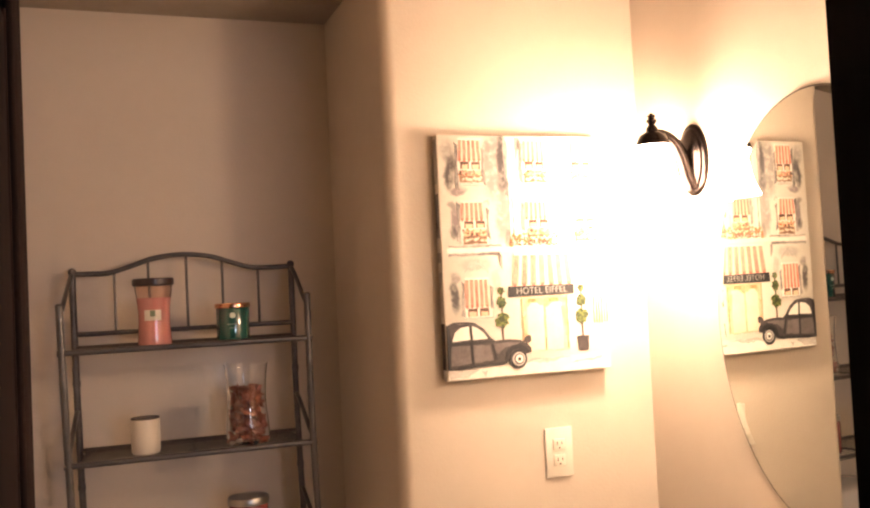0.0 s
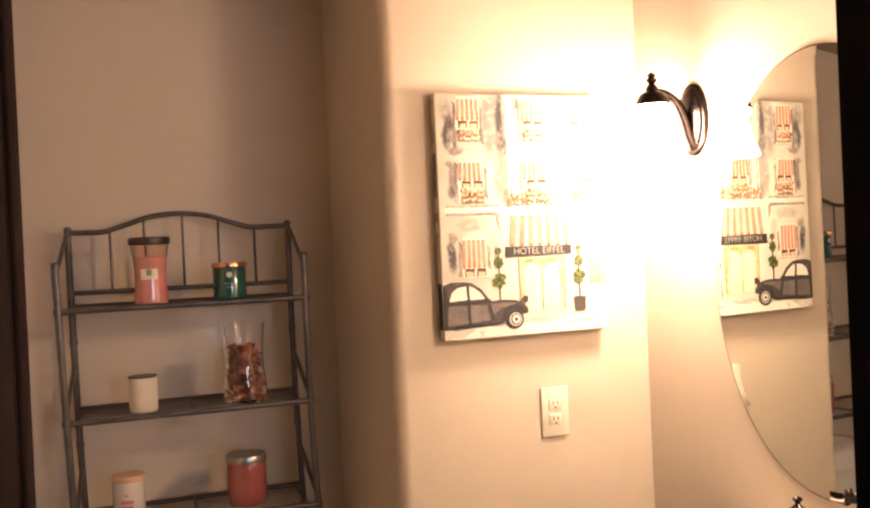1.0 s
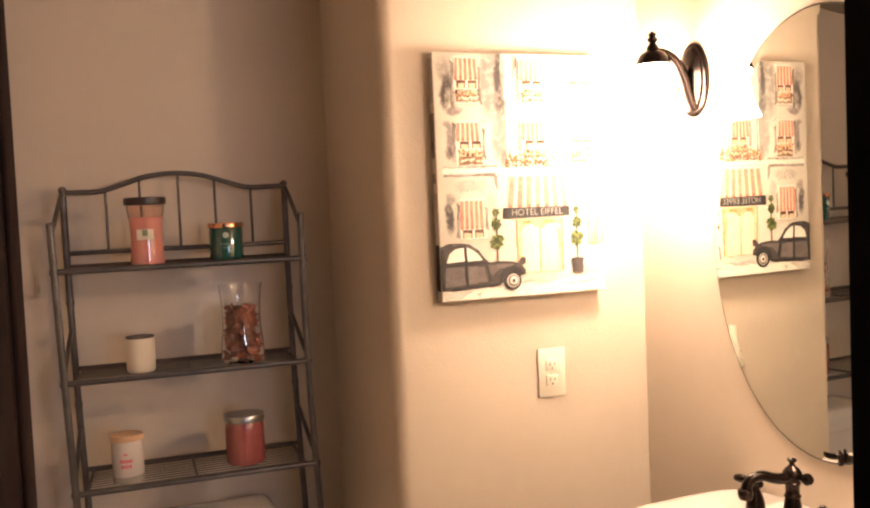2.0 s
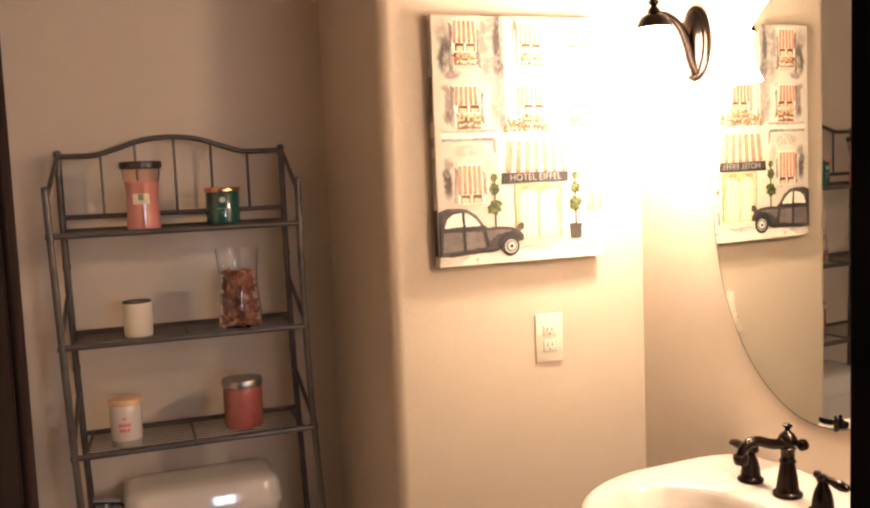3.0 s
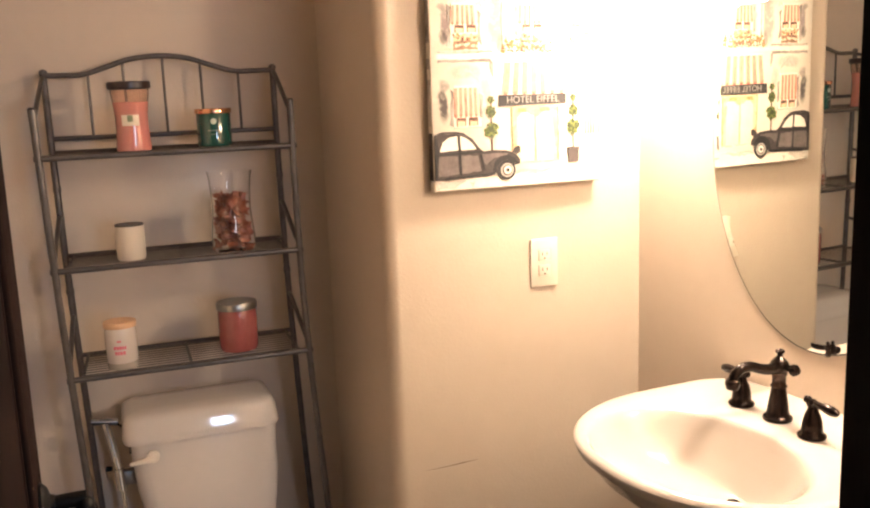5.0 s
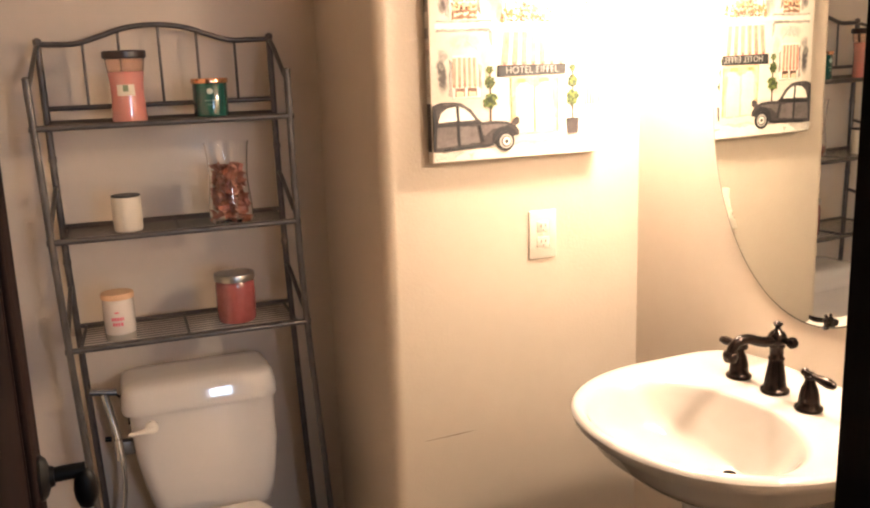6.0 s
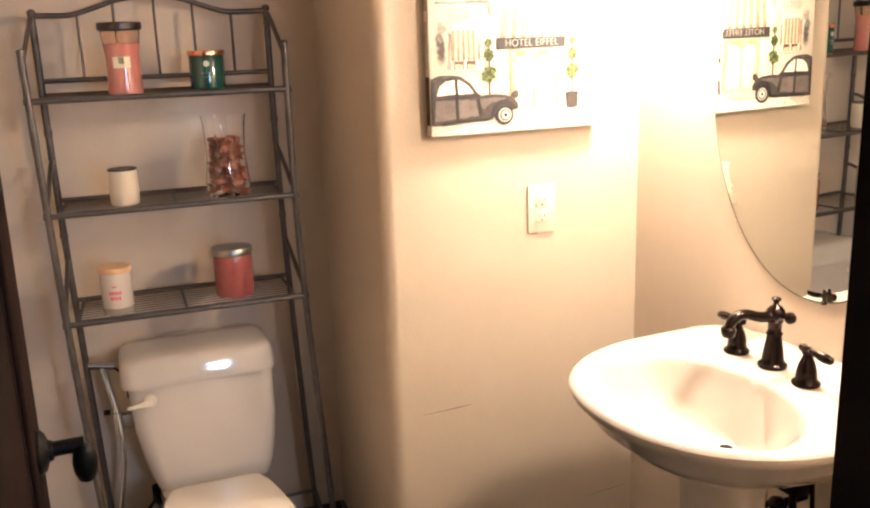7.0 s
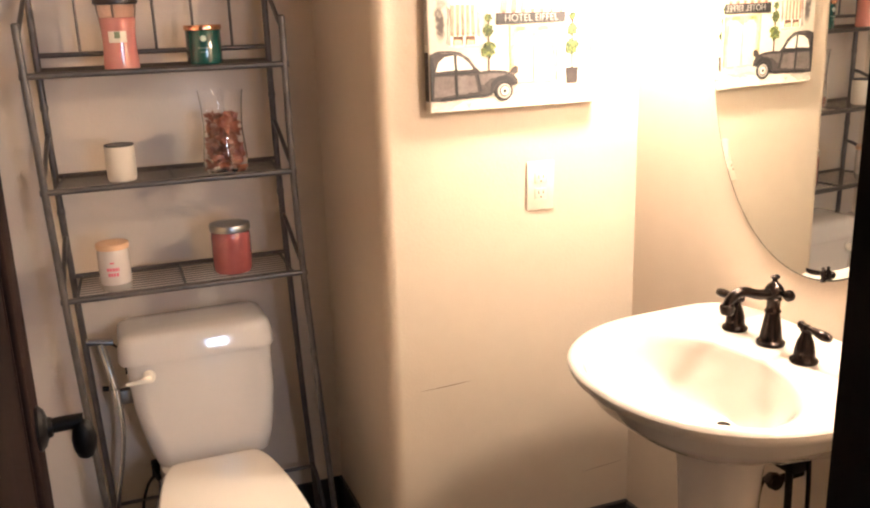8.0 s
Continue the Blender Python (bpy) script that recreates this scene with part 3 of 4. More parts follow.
def mirror():
    t = east_thing("oval_mirror", 0, -0.580, 1.405, "frameless oval mirror held on the wall by a bronze clip", "mirror")
    t.matrix_basis = t.matrix_basis @ pose(0, 0, 0, 0, -0.24, -0.4)
    a, b, n = 0.308, 0.456, 96
    turn = [(math.cos(2 * math.pi * i / n), math.sin(2 * math.pi * i / n)) for i in range(n)]

    def loop(k, x):
        return [(x, (a + k) * c, (b + k) * s) for c, s in turn]

    g = rings([loop(-0.0015, -0.0025), loop(0, -0.0035), loop(0, -0.0062), loop(-0.0034, -0.0073)], cap_end=False)
    part("edge", g, MIRROR_EDGE, t)
    part("bevel", rings([loop(-0.0034, -0.0074), loop(-0.0220, -0.0082)], cap_start=False, cap_end=False), MIRROR, t)
    part("silvered_glass", rings([loop(-0.0220, -0.0082), loop(-0.0240, -0.0082)], cap_start=False), MIRROR, t, smooth=False)
    k = lathe([(0.0045, -0.009), (0.0065, -0.0075), (0.0065, -0.004), (0.004, -0.002), (0.004, 0.003), (0.006, 0.006), (0.0065, 0.010), (0.0055, 0.014), (0.003, 0.0155), (0.0035, 0.017), (0.0045, 0.0195), (0.0015, 0.0225)], 18, centre=(-0.0148, -0.046, -b + 0.014))
    part("clip", k, BRONZE, t, "bronze mirror clip")
    return t


mirror()

# ---- wall lamps ----


def wall_lamp(y, shade_mat, bulb_mat):
    """Oval back plate, arm that rises and comes over, finial, and a bell of frosted glass."""
    t = east_thing("wall_lamp", 0, y, 1.766, "bronze wall lamp with glowing frosted glass bell beside the mirror", "wall lamp", "lamps beside the mirror")
    n = 40

    def oval(w, h, x):
        return [(x, w * math.cos(2 * math.pi * i / n), h * math.sin(2 * math.pi * i / n)) for i in range(n)]

    part("back_plate", rings([oval(w, h, x) for w, h, x in ((0.052, 0.086, 0), (0.052, 0.086, -0.006), (0.047, 0.081, -0.010), (0.042, 0.076, -0.0105), (0.039, 0.072, -0.015), (0.033, 0.066, -0.0165), (0.028, 0.058, -0.020))]), BRONZE, t)
    arm = smooth_line([(-0.010, 0, -0.066), (-0.022, 0, -0.044), (-0.032, 0, -0.008), (-0.047, 0, 0.026), (-0.066, 0, 0.048), (-0.092, 0, 0.060), (-0.118, 0, 0.060)])
    part("arm", tube(arm, [0.0240 - 0.0145 * i / (len(arm) - 1) for i in range(len(arm))], 12), BRONZE, t)
    cx = -0.118
    part("cap", lathe([(0.008, 0.068), (0.018, 0.064), (0.029, 0.057), (0.035, 0.047), (0.0395, 0.036), (0.0400, 0.032), (0.037, 0.031)], 32, centre=(cx, 0, 0)), BRONZE, t)
    part("finial", lathe([(0.013, 0.06), (0.0145, 0.067), (0.0135, 0.074), (0.0085, 0.080), (0.0075, 0.083), (0.0120, 0.087), (0.0125, 0.092), (0.0080, 0.096), (0.0085, 0.099), (0.0105, 0.102), (0.0070, 0.105), (0.002, 0.109)], 12, centre=(cx, 0, 0)), BRONZE, t)
    bell = [(0.036, 0.031), (0.041, 0.015), (0.046, -0.01), (0.051, -0.04), (0.060, -0.07), (0.069, -0.088), (0.066, -0.088), (0.057, -0.068), (0.048, -0.04), (0.043, -0.01), (0.038, 0.015)]
    part("shade", lathe(bell, 32, False, False, centre=(cx, 0, 0)), shade_mat, t, "glowing frosted glass bell shade")
    part("bulb", lathe([(0.010, 0.026), (0.012, 0.012), (0.021, -0.006), (0.025, -0.022), (0.020, -0.038), (0.007, -0.047)], 20, centre=(cx, 0, 0)), bulb_mat, t)
    return t


wall_lamp(-0.216, FROSTED, BULB)
wall_lamp(-1.03, FROSTED_DIM, BULB_DIM)

# ---- socket ----


def socket():
    t = thing("wall_socket", 1.0385, Y_PIER, 1.0725, "white plastic double wall socket below the picture", "socket")
    part("cover_plate", box(-0.0375, 0.0375, -0.0055, 0, -0.0605, 0.0605, 0.0025), PLASTIC, t)
    for z in (-0.0195, 0.0195):
        face = part("outlet", box(-0.017, 0.017, -0.0075, -0.005, z - 0.0142, z + 0.0142, 0.002), PLASTIC, t)
        for x, h in ((-0.0062, 0.0046), (0.0062, 0.0038)):
            part("slot", box(x - 0.0012, x + 0.0012, -0.0079, -0.0072, z + 0.003 - h, z + 0.003 + h), SLOT, face)
        part("ground_hole", box(-0.0022, 0.0022, -0.0079, -0.0072, z - 0.0105, z - 0.006, 0.0004), SLOT, face)
    part("screw", box(-0.002, 0.002, -0.0068, -0.005, -0.002, 0.002, 0.0006), PLASTIC, t)
    return t


socket()

# ---- picture ----
PW, PH, PD = 0.440, 0.581, 0.033


def watercolour(name, colour, second=None, scale=30.0):
    return material(name, colour, 0.75, second=second or tuple(min(1, c * 1.5 + 0.04) for c in colour), scale=scale, fine=140.0, bump=0.2, bump_scale=900.0)


# soft washes on the canvas: middle u and v, half width and height, turn in degrees, colour, strength
GREYISH, VIOLET, DARKISH, WARM = (0.20, 0.175, 0.165), (0.22, 0.175, 0.18), (0.055, 0.046, 0.048), (0.44, 0.33, 0.22)
WASHES = [
    (0.33, 0.13, 0.10, 0.19, 0, GREYISH, 0.85), (0.378, 0.11, 0.040, 0.19, 0, DARKISH, 0.95), (0.37, 0.34, 0.06, 0.13, 4, GREYISH, 0.8), (0.395, 0.43, 0.03, 0.05, 0, DARKISH, 0.6),
    (0.070, 0.150, 0.045, 0.10, 8, DARKISH, 0.95), (0.110, 0.232, 0.07, 0.022, -12, VIOLET, 0.9), (0.055, 0.07, 0.05, 0.06, 0, GREYISH, 0.6), (0.29, 0.06, 0.03, 0.05, 0, GREYISH, 0.5),
    (0.085, 0.355, 0.032, 0.085, -6, VIOLET, 0.95), (0.075, 0.40, 0.030, 0.04, 10, DARKISH, 0.7), (0.07, 0.29, 0.03, 0.02, 30, GREYISH, 0.7),
    (0.065, 0.655, 0.034, 0.09, -4, DARKISH, 0.95), (0.07, 0.585, 0.035, 0.03, 0, GREYISH, 0.7), (0.20, 0.535, 0.12, 0.035, 0, GREYISH, 0.45), (0.31, 0.60, 0.035, 0.06, 0, GREYISH, 0.4),
    (0.49, 0.12, 0.025, 0.10, 0, VIOLET, 0.8), (0.478, 0.035, 0.022, 0.03, 0, DARKISH, 0.9), (0.49, 0.34, 0.025, 0.09, 0, VIOLET, 0.7), (0.70, 0.13, 0.04, 0.11, 0, GREYISH, 0.5), (0.72, 0.34, 0.04, 0.09, 0, GREYISH, 0.4),
    (0.09, 0.972, 0.07, 0.020, 0, DARKISH, 0.8), (0.21, 0.985, 0.035, 0.016, 0, DARKISH, 0.6), (0.62, 0.945, 0.20, 0.012, 3, VIOLET, 0.55), (0.84, 0.950, 0.14, 0.014, 3, GREYISH, 0.6), (0.52, 0.80, 0.05, 0.09, 0, WARM, 0.45), (0.68, 0.76, 0.05, 0.07, 0, WARM, 0.45), (0.93, 0.78, 0.06, 0.05, 0, WARM, 0.5),
]


def washed_canvas():
    """The primed canvas with soft-edged washes of thin paint, broken up by two noises."""
    m = watercolour("canvas_wash", (0.63, 0.575, 0.50), (0.56, 0.505, 0.43), 12.0)
    nt = m.node_tree
    link, make = nt.links.new, nt.nodes.new
    shader = nt.nodes["Principled BSDF"]
    colour = shader.inputs["Base Color"].links[0].from_socket
    coords = next(n for n in nt.nodes if n.type == "TEX_COORD")
    ragged, blotch, push = make("ShaderNodeTexNoise"), make("ShaderNodeTexNoise"), make("ShaderNodeVectorMath")
    ragged.inputs["Scale"].default_value, ragged.inputs["Detail"].default_value = 45.0, 4.0
    blotch.inputs["Scale"].default_value, blotch.inputs["Detail"].default_value = 70.0, 5.0
    push.operation = "MULTIPLY_ADD"
    push.inputs[1].default_value, centre = (0.018, 0.0, 0.018), 0.009
    for n in (ragged, blotch):
        link(coords.outputs["Object"], n.inputs["Vector"])
    link(ragged.outputs["Color"], push.inputs[0])
    link(coords.outputs["Object"], push.inputs[2])
    for u, v, ru, rv, turn, tone, strength in WASHES:
        place, size, fade, blend = make("ShaderNodeMapping"), make("ShaderNodeVectorMath"), make("ShaderNodeMapRange"), make("ShaderNodeMix")
        place.vector_type = "TEXTURE"
        place.inputs["Location"].default_value = (u * PW + centre, 0, (1 - v) * PH + centre)
        place.inputs["Rotation"].default_value = (0, radians(turn), 0)
        place.inputs["Scale"].default_value = (ru * PW, 1000.0, rv * PH)
        size.operation, fade.interpolation_type = "LENGTH", "SMOOTHSTEP"
        fade.inputs["From Min"].default_value, fade.inputs["From Max"].default_value = 1.0, 0.45
        fade.inputs["To Min"].default_value, fade.inputs["To Max"].default_value = 0.0, strength
        thin = make("ShaderNodeMath")
        thin.operation = "MULTIPLY"
        lift = make("ShaderNodeMapRange")
        lift.inputs["From Min"].default_value, lift.inputs["From Max"].default_value = 0.12, 0.52
        blend.data_type = "RGBA"
        blend.inputs["B"].default_value = (*tone, 1)
        link(push.outputs["Vector"], place.inputs["Vector"])
        link(place.outputs["Vector"], size.inputs[0])
        link(size.outputs["Value"], fade.inputs["Value"])
        link(blotch.outputs["Fac"], lift.inputs["Value"])
        link(fade.outputs["Result"], thin.inputs[0])
        link(lift.outputs["Result"], thin.inputs[1])
        link(thin.outputs["Value"], blend.inputs["Factor"])
        link(colour, blend.inputs["A"])
        colour = blend.outputs["Result"]
    link(colour, shader.inputs["Base Color"])
    return m


CANVAS = washed_canvas()
C_GREY = watercolour("grey_wash", (0.045, 0.039, 0.041), (0.40, 0.355, 0.32), 18.0)
C_SOFT = watercolour("pale_grey_wash", (0.27, 0.24, 0.22), (0.52, 0.47, 0.41))
C_SALMON = watercolour("salmon_wash", (0.46, 0.105, 0.075), (0.60, 0.27, 0.20))
C_ROSE = watercolour("rose_wash", (0.40, 0.065, 0.045), (0.52, 0.15, 0.10), 60.0)
C_CREAM = watercolour("cream_wash", (0.60, 0.52, 0.41), (0.58, 0.45, 0.33))
C_BROWN = watercolour("brown_wash", (0.035, 0.017, 0.012), (0.13, 0.06, 0.035))
C_RAIL = watercolour("rail_wash", (0.10, 0.050, 0.030), (0.26, 0.15, 0.085), 70.0)
C_FLOWER = watercolour("flower_wash", (0.42, 0.105, 0.045), (0.55, 0.24, 0.09), 90.0)
C_LEAF = watercolour("leaf_wash", (0.030, 0.048, 0.010), (0.17, 0.19, 0.04), 130.0)
C_DEEP = watercolour("deep_leaf_wash", (0.010, 0.018, 0.005), (0.035, 0.05, 0.012), 130.0)
C_BLACK = watercolour("black_paint", (0.008, 0.007, 0.008), (0.016, 0.014, 0.015))
C_CAR = watercolour("charcoal_paint", (0.016, 0.0120, 0.0122), (0.055, 0.042, 0.040), 30.0)
C_SHINE = watercolour("car_highlight", (0.060, 0.048, 0.046), (0.15, 0.122, 0.115), 22.0)
C_LETTER = watercolour("faded_white_lettering", (0.46, 0.43, 0.40), (0.34, 0.315, 0.29), 60.0)
C_OCHRE = watercolour("ochre_wash", (0.36, 0.20, 0.09), (0.55, 0.42, 0.27), 40.0)
C_PEACH = watercolour("peach_wash", (0.55, 0.36, 0.21), (0.58, 0.46, 0.33))
C_WHITE = watercolour("white_paint", (0.68, 0.64, 0.57), (0.62, 0.57, 0.49))


def picture():
    t = thing("canvas_picture", 0.743, Y_PIER, 1.271, "stretched canvas painting of a striped-awning hotel street", "picture")
    part("canvas", box(0, PW, -PD, -0.004, 0, PH, 0.003), CANVAS, t)
    part("stretcher_bar", box(0.02, PW - 0.02, -0.012, 0, 0.02, PH - 0.02), CANVAS, t)
    rnd = random.Random(5)
    layer = [0]

    def paint(name, shapes, mat, level, rough=0.0):
        """Flat shapes in (u, v), u to the right and v down, both 0 to 1, laid proud of the canvas by level."""
        layer[0] += 1
        base = -PD - 0.0004 * level - 0.000004 * layer[0]
        made, joined = None, bmesh.new() if len(shapes) > 9 else None
        for number, shape in enumerate(shapes):
            pts = []
            for (u0, v0), (u1, v1) in zip(shape, shape[1:] + shape[:1]):
                steps = max(1, int(math.hypot(u1 - u0, v1 - v0) / 0.02)) if rough else 1
                for i in range(steps):
                    u, v = u0 + (u1 - u0) * i / steps, v0 + (v1 - v0) * i / steps
                    u, v = u + rnd.uniform(-rough, rough), v + rnd.uniform(-rough, rough) * 0.8
                    pts.append((min(max(u, 0.004), 0.996) * PW, (1 - min(max(v, 0.004), 0.996)) * PH))
            y = base - 0.000012 * number
            bm = plate(pts, y, -PD + 0.0005, joined)
            if joined is None:
                made = part(name, bm, mat, t, smooth=False)
        if joined is not None:
            made = tagged(part(name, joined, mat, t, smooth=False), kind="stuff")
        return made

    def quad(u0, v0, u1, v1):
        return [(u0, v0), (u1, v0), (u1, v1), (u0, v1)]

    def disc(u, v, r, n=18, squash=1.0):
        return [(u + r * math.cos(2 * math.pi * i / n), v + r * squash * PW / PH * math.sin(2 * math.pi * i / n)) for i in range(n)]

    def awning(u0, u1, v0, v1, flare=0.006, stripes=5):
        paint("awning", [[(u0, v0), (u1, v0), (u1 + flare, v1), (u0 - flare, v1)]], C_CREAM, 2, 0.002)
        bands = []
        for k in range(stripes):
            a, b = (k + 0.06) / stripes, (k + 0.66) / stripes
            top, low = (lambda q: u0 + (u1 - u0) * q), (lambda q: u0 - flare + (u1 - u0 + 2 * flare) * q)
            bands.append([(top(a), v0), (top(b), v0), (low(b), v1 - 0.002), (low((a + b) / 2), v1 + 0.004), (low(a), v1 - 0.002)])
        paint("awning_stripe", bands, C_SALMON, 3, 0.0015)
        drops = [[(u0 - flare + (u1 - u0 + 2 * flare) * (k + 0.05) / stripes, v1 - 0.008), (u0 - flare + (u1 - u0 + 2 * flare) * (k + 0.62) / stripes, v1 - 0.009), (u0 - flare + (u1 - u0 + 2 * flare) * (k + 0.35) / stripes, v1 + 0.006)] for k in range(stripes)]
        paint("awning_fringe", drops, C_ROSE, 4, 0.001)
        paint("awning_rail", [[(u0 - 0.004, v0 - 0.008), (u1 + 0.004, v0 - 0.007), (u1 + 0.004, v0), (u0 - 0.004, v0 - 0.001)]], C_WHITE, 4, 0.001)

    def window(u0, u1, v0, v1, flowers=True, fv=0.05):
        mid = (u0 + u1) / 2
        low = v1 + (fv + 0.016 if flowers else 0.008)
        paint("window_frame", [quad(u0 - 0.022, v0 - 0.004, u1 + 0.024, low)], C_WHITE, 1, 0.002)
        paint("frame_shade", [quad(u1 + 0.020, v0, u1 + 0.026, low), quad(u0 - 0.018, low - 0.003, u1 + 0.022, low + 0.003)], C_SOFT, 2, 0.002)
        paint("window_pane", [quad(u0, v0, mid - 0.008, v1), quad(mid + 0.008, v0, u1, v1)], C_BROWN, 3, 0.002)
        paint("window_light", [quad(u0 + 0.007, v0 + 0.013, mid - 0.014, v1 + 0.001), quad(mid + 0.014, v0 + 0.013, u1 - 0.007, v1 + 0.001)], C_PEACH, 4, 0.003)
        if flowers:
            blobs, dark = [], []
            paint("flower_box", [quad(u0 - 0.008, v1 + 0.006, u1 + 0.010, v1 + fv)], C_PEACH, 2, 0.004)
            for _ in range(60):
                u, v = rnd.uniform(u0 - 0.01, u1 + 0.012), v1 + 0.006 + rnd.random() * fv
                (blobs if rnd.random() < 0.7 else dark).append(disc(u, v, rnd.uniform(0.004, 0.009), 8))
            paint("bloom", blobs[::2], C_FLOWER, 3)
            paint("bloom", blobs[1::2], C_SALMON, 3)
            paint("leaf", dark, C_BROWN, 4)
            w = (u1 - u0) / 5
            paint("box_rail", [quad(u0 - 0.006, v1 + fv * 0.52, u1 + 0.008, v1 + fv + 0.003)], C_RAIL, 5, 0.003)
            paint("box_scroll", [disc(u0 + w * (k / 2 + 0.3) + rnd.uniform(-0.004, 0.004), v1 + fv * rnd.uniform(0.68, 0.9), rnd.uniform(0.005, 0.009), 7) for k in range(11)], C_CREAM, 6, 0.003)
            paint("box_edge", [quad(u0 - 0.012, v1 + fv + 0.004, u1 + 0.015, v1 + fv + 0.010)], C_SOFT, 4, 0.002)

    # house walls: shaded strokes and columns
    paint("column_edge", [quad(0.390, 0.01, 0.402, 0.25), quad(0.404, 0.02, 0.412, 0.44), [(0.46, 0.01), (0.478, 0.01), (0.470, 0.08), (0.462, 0.11)], quad(0.425, 0.26, 0.434, 0.42)], C_GREY, 2, 0.004)
    paint("column", [quad(0.412, 0.006, 0.455, 0.45)], C_WHITE, 1, 0.003)
    paint("ledge", [quad(0.03, 0.466, 0.99, 0.484)], C_WHITE, 2, 0.003)
    paint("ledge_shade", [quad(0.04, 0.486, 0.34, 0.497), [(0.33, 0.49), (0.352, 0.50), (0.352, 0.56), (0.336, 0.54)], quad(0.04, 0.455, 0.35, 0.461)], C_GREY, 3, 0.003)
    paint("arch_line", [[(0.12, 0.57), (0.16, 0.53), (0.21, 0.525), (0.26, 0.55), (0.27, 0.575), (0.25, 0.56), (0.21, 0.535), (0.16, 0.54)]], C_SOFT, 2, 0.002)
    paint("hook", [[(0.258, 0.275), (0.285, 0.265), (0.294, 0.28), (0.288, 0.287), (0.278, 0.275), (0.262, 0.281)], [(0.16, 0.555), (0.205, 0.515), (0.21, 0.52), (0.17, 0.56)], [(0.21, 0.515), (0.222, 0.53), (0.218, 0.545), (0.21, 0.53)]], C_SOFT, 3, 0.002)
    for u, v, h in ((0.10, 0.03, 0.20), (0.255, 0.05, 0.16), (0.10, 0.275, 0.17), (0.27, 0.30, 0.13), (0.105, 0.60, 0.15), (0.272, 0.62, 0.10), (0.485, 0.03, 0.17), (0.645, 0.06, 0.14), (0.485, 0.28, 0.12)):
        paint("window_shade", [[(u, v), (u + 0.018, v + 0.01), (u + 0.012, v + h * 0.5), (u + 0.02, v + h), (u - 0.006, v + h * 0.93), (u + 0.002, v + h * 0.4)]], C_GREY, 3, 0.004)
    # windows in three storeys
    for u in (0.12, 0.505, 0.80):
        awning(u + 0.004, u + 0.134, 0.022, 0.108)
        window(u + 0.012, u + 0.126, 0.110, 0.142)
        awning(u + 0.004, u + 0.132, 0.280, 0.352)
        window(u + 0.018, u + 0.138, 0.354, 0.384, True, 0.062)
    paint("balcony_bloom", [disc(rnd.uniform(0.40, 0.71), rnd.uniform(0.412, 0.462), rnd.uniform(0.004, 0.010), 8) for _ in range(70)], C_FLOWER, 3)
    paint("balcony_leaf", [disc(rnd.uniform(0.40, 0.71), rnd.uniform(0.425, 0.462), rnd.uniform(0.0025, 0.006), 7) for _ in range(70)], C_BROWN, 4)
    awning(0.125, 0.262, 0.595, 0.708, 0.004)
    window(0.135, 0.258, 0.712, 0.744, False)
    # entrance
    paint("entrance_wash", [[(0.455, 0.68), (0.60, 0.678), (0.735, 0.684), (0.73, 0.71), (0.66, 0.70), (0.60, 0.72), (0.52, 0.70), (0.47, 0.73)], [(0.70, 0.72), (0.735, 0.72), (0.735, 0.86), (0.715, 0.84)], [(0.455, 0.76), (0.475, 0.75), (0.48, 0.87), (0.458, 0.88)]], C_OCHRE, 3, 0.006)
    paint("entrance_glow", [quad(0.45, 0.675, 0.74, 0.905)], C_PEACH, 1, 0.004)
    paint("entrance_door", [quad(0.485, 0.70, 0.585, 0.90), quad(0.60, 0.70, 0.70, 0.90)], C_CREAM, 2, 0.003)
    paint("entrance_line", [quad(0.452, 0.68, 0.459, 0.89), quad(0.590, 0.69, 0.594, 0.90), quad(0.728, 0.685, 0.735, 0.90), quad(0.49, 0.685, 0.54, 0.70), quad(0.62, 0.685, 0.68, 0.70)], C_FLOWER, 3, 0.002)
    awning(0.420, 0.770, 0.502, 0.628, 0.02, 7)
    sign = paint("sign", [[(0.378, 0.629), (0.782, 0.631), (0.780, 0.672), (0.376, 0.674)]], C_BLACK, 5, 0.0)
    words = bpy.data.curves.new("sign_words", "FONT")
    words.body, words.size, words.extrude, words.offset = "HOTEL EIFFEL", 0.0232, 0.00015, -0.0004
    words.align_x, words.align_y = "CENTER", "CENTER"
    words.materials.append(C_LETTER)
    temp = new("sign_words", words)
    shaped = bpy.data.meshes.new_from_object(temp.evaluated_get(bpy.context.evaluated_depsgraph_get()))
    bpy.data.objects.remove(temp)
    letters = new("sign_words", shaped)
    letters.parent = sign
    letters.matrix_basis = pose(0.580 * PW, -PD - 0.0028, (1 - 0.6515) * PH, 90, 0, 0) @ Matrix.Diagonal((0.98, 1, 1, 1))
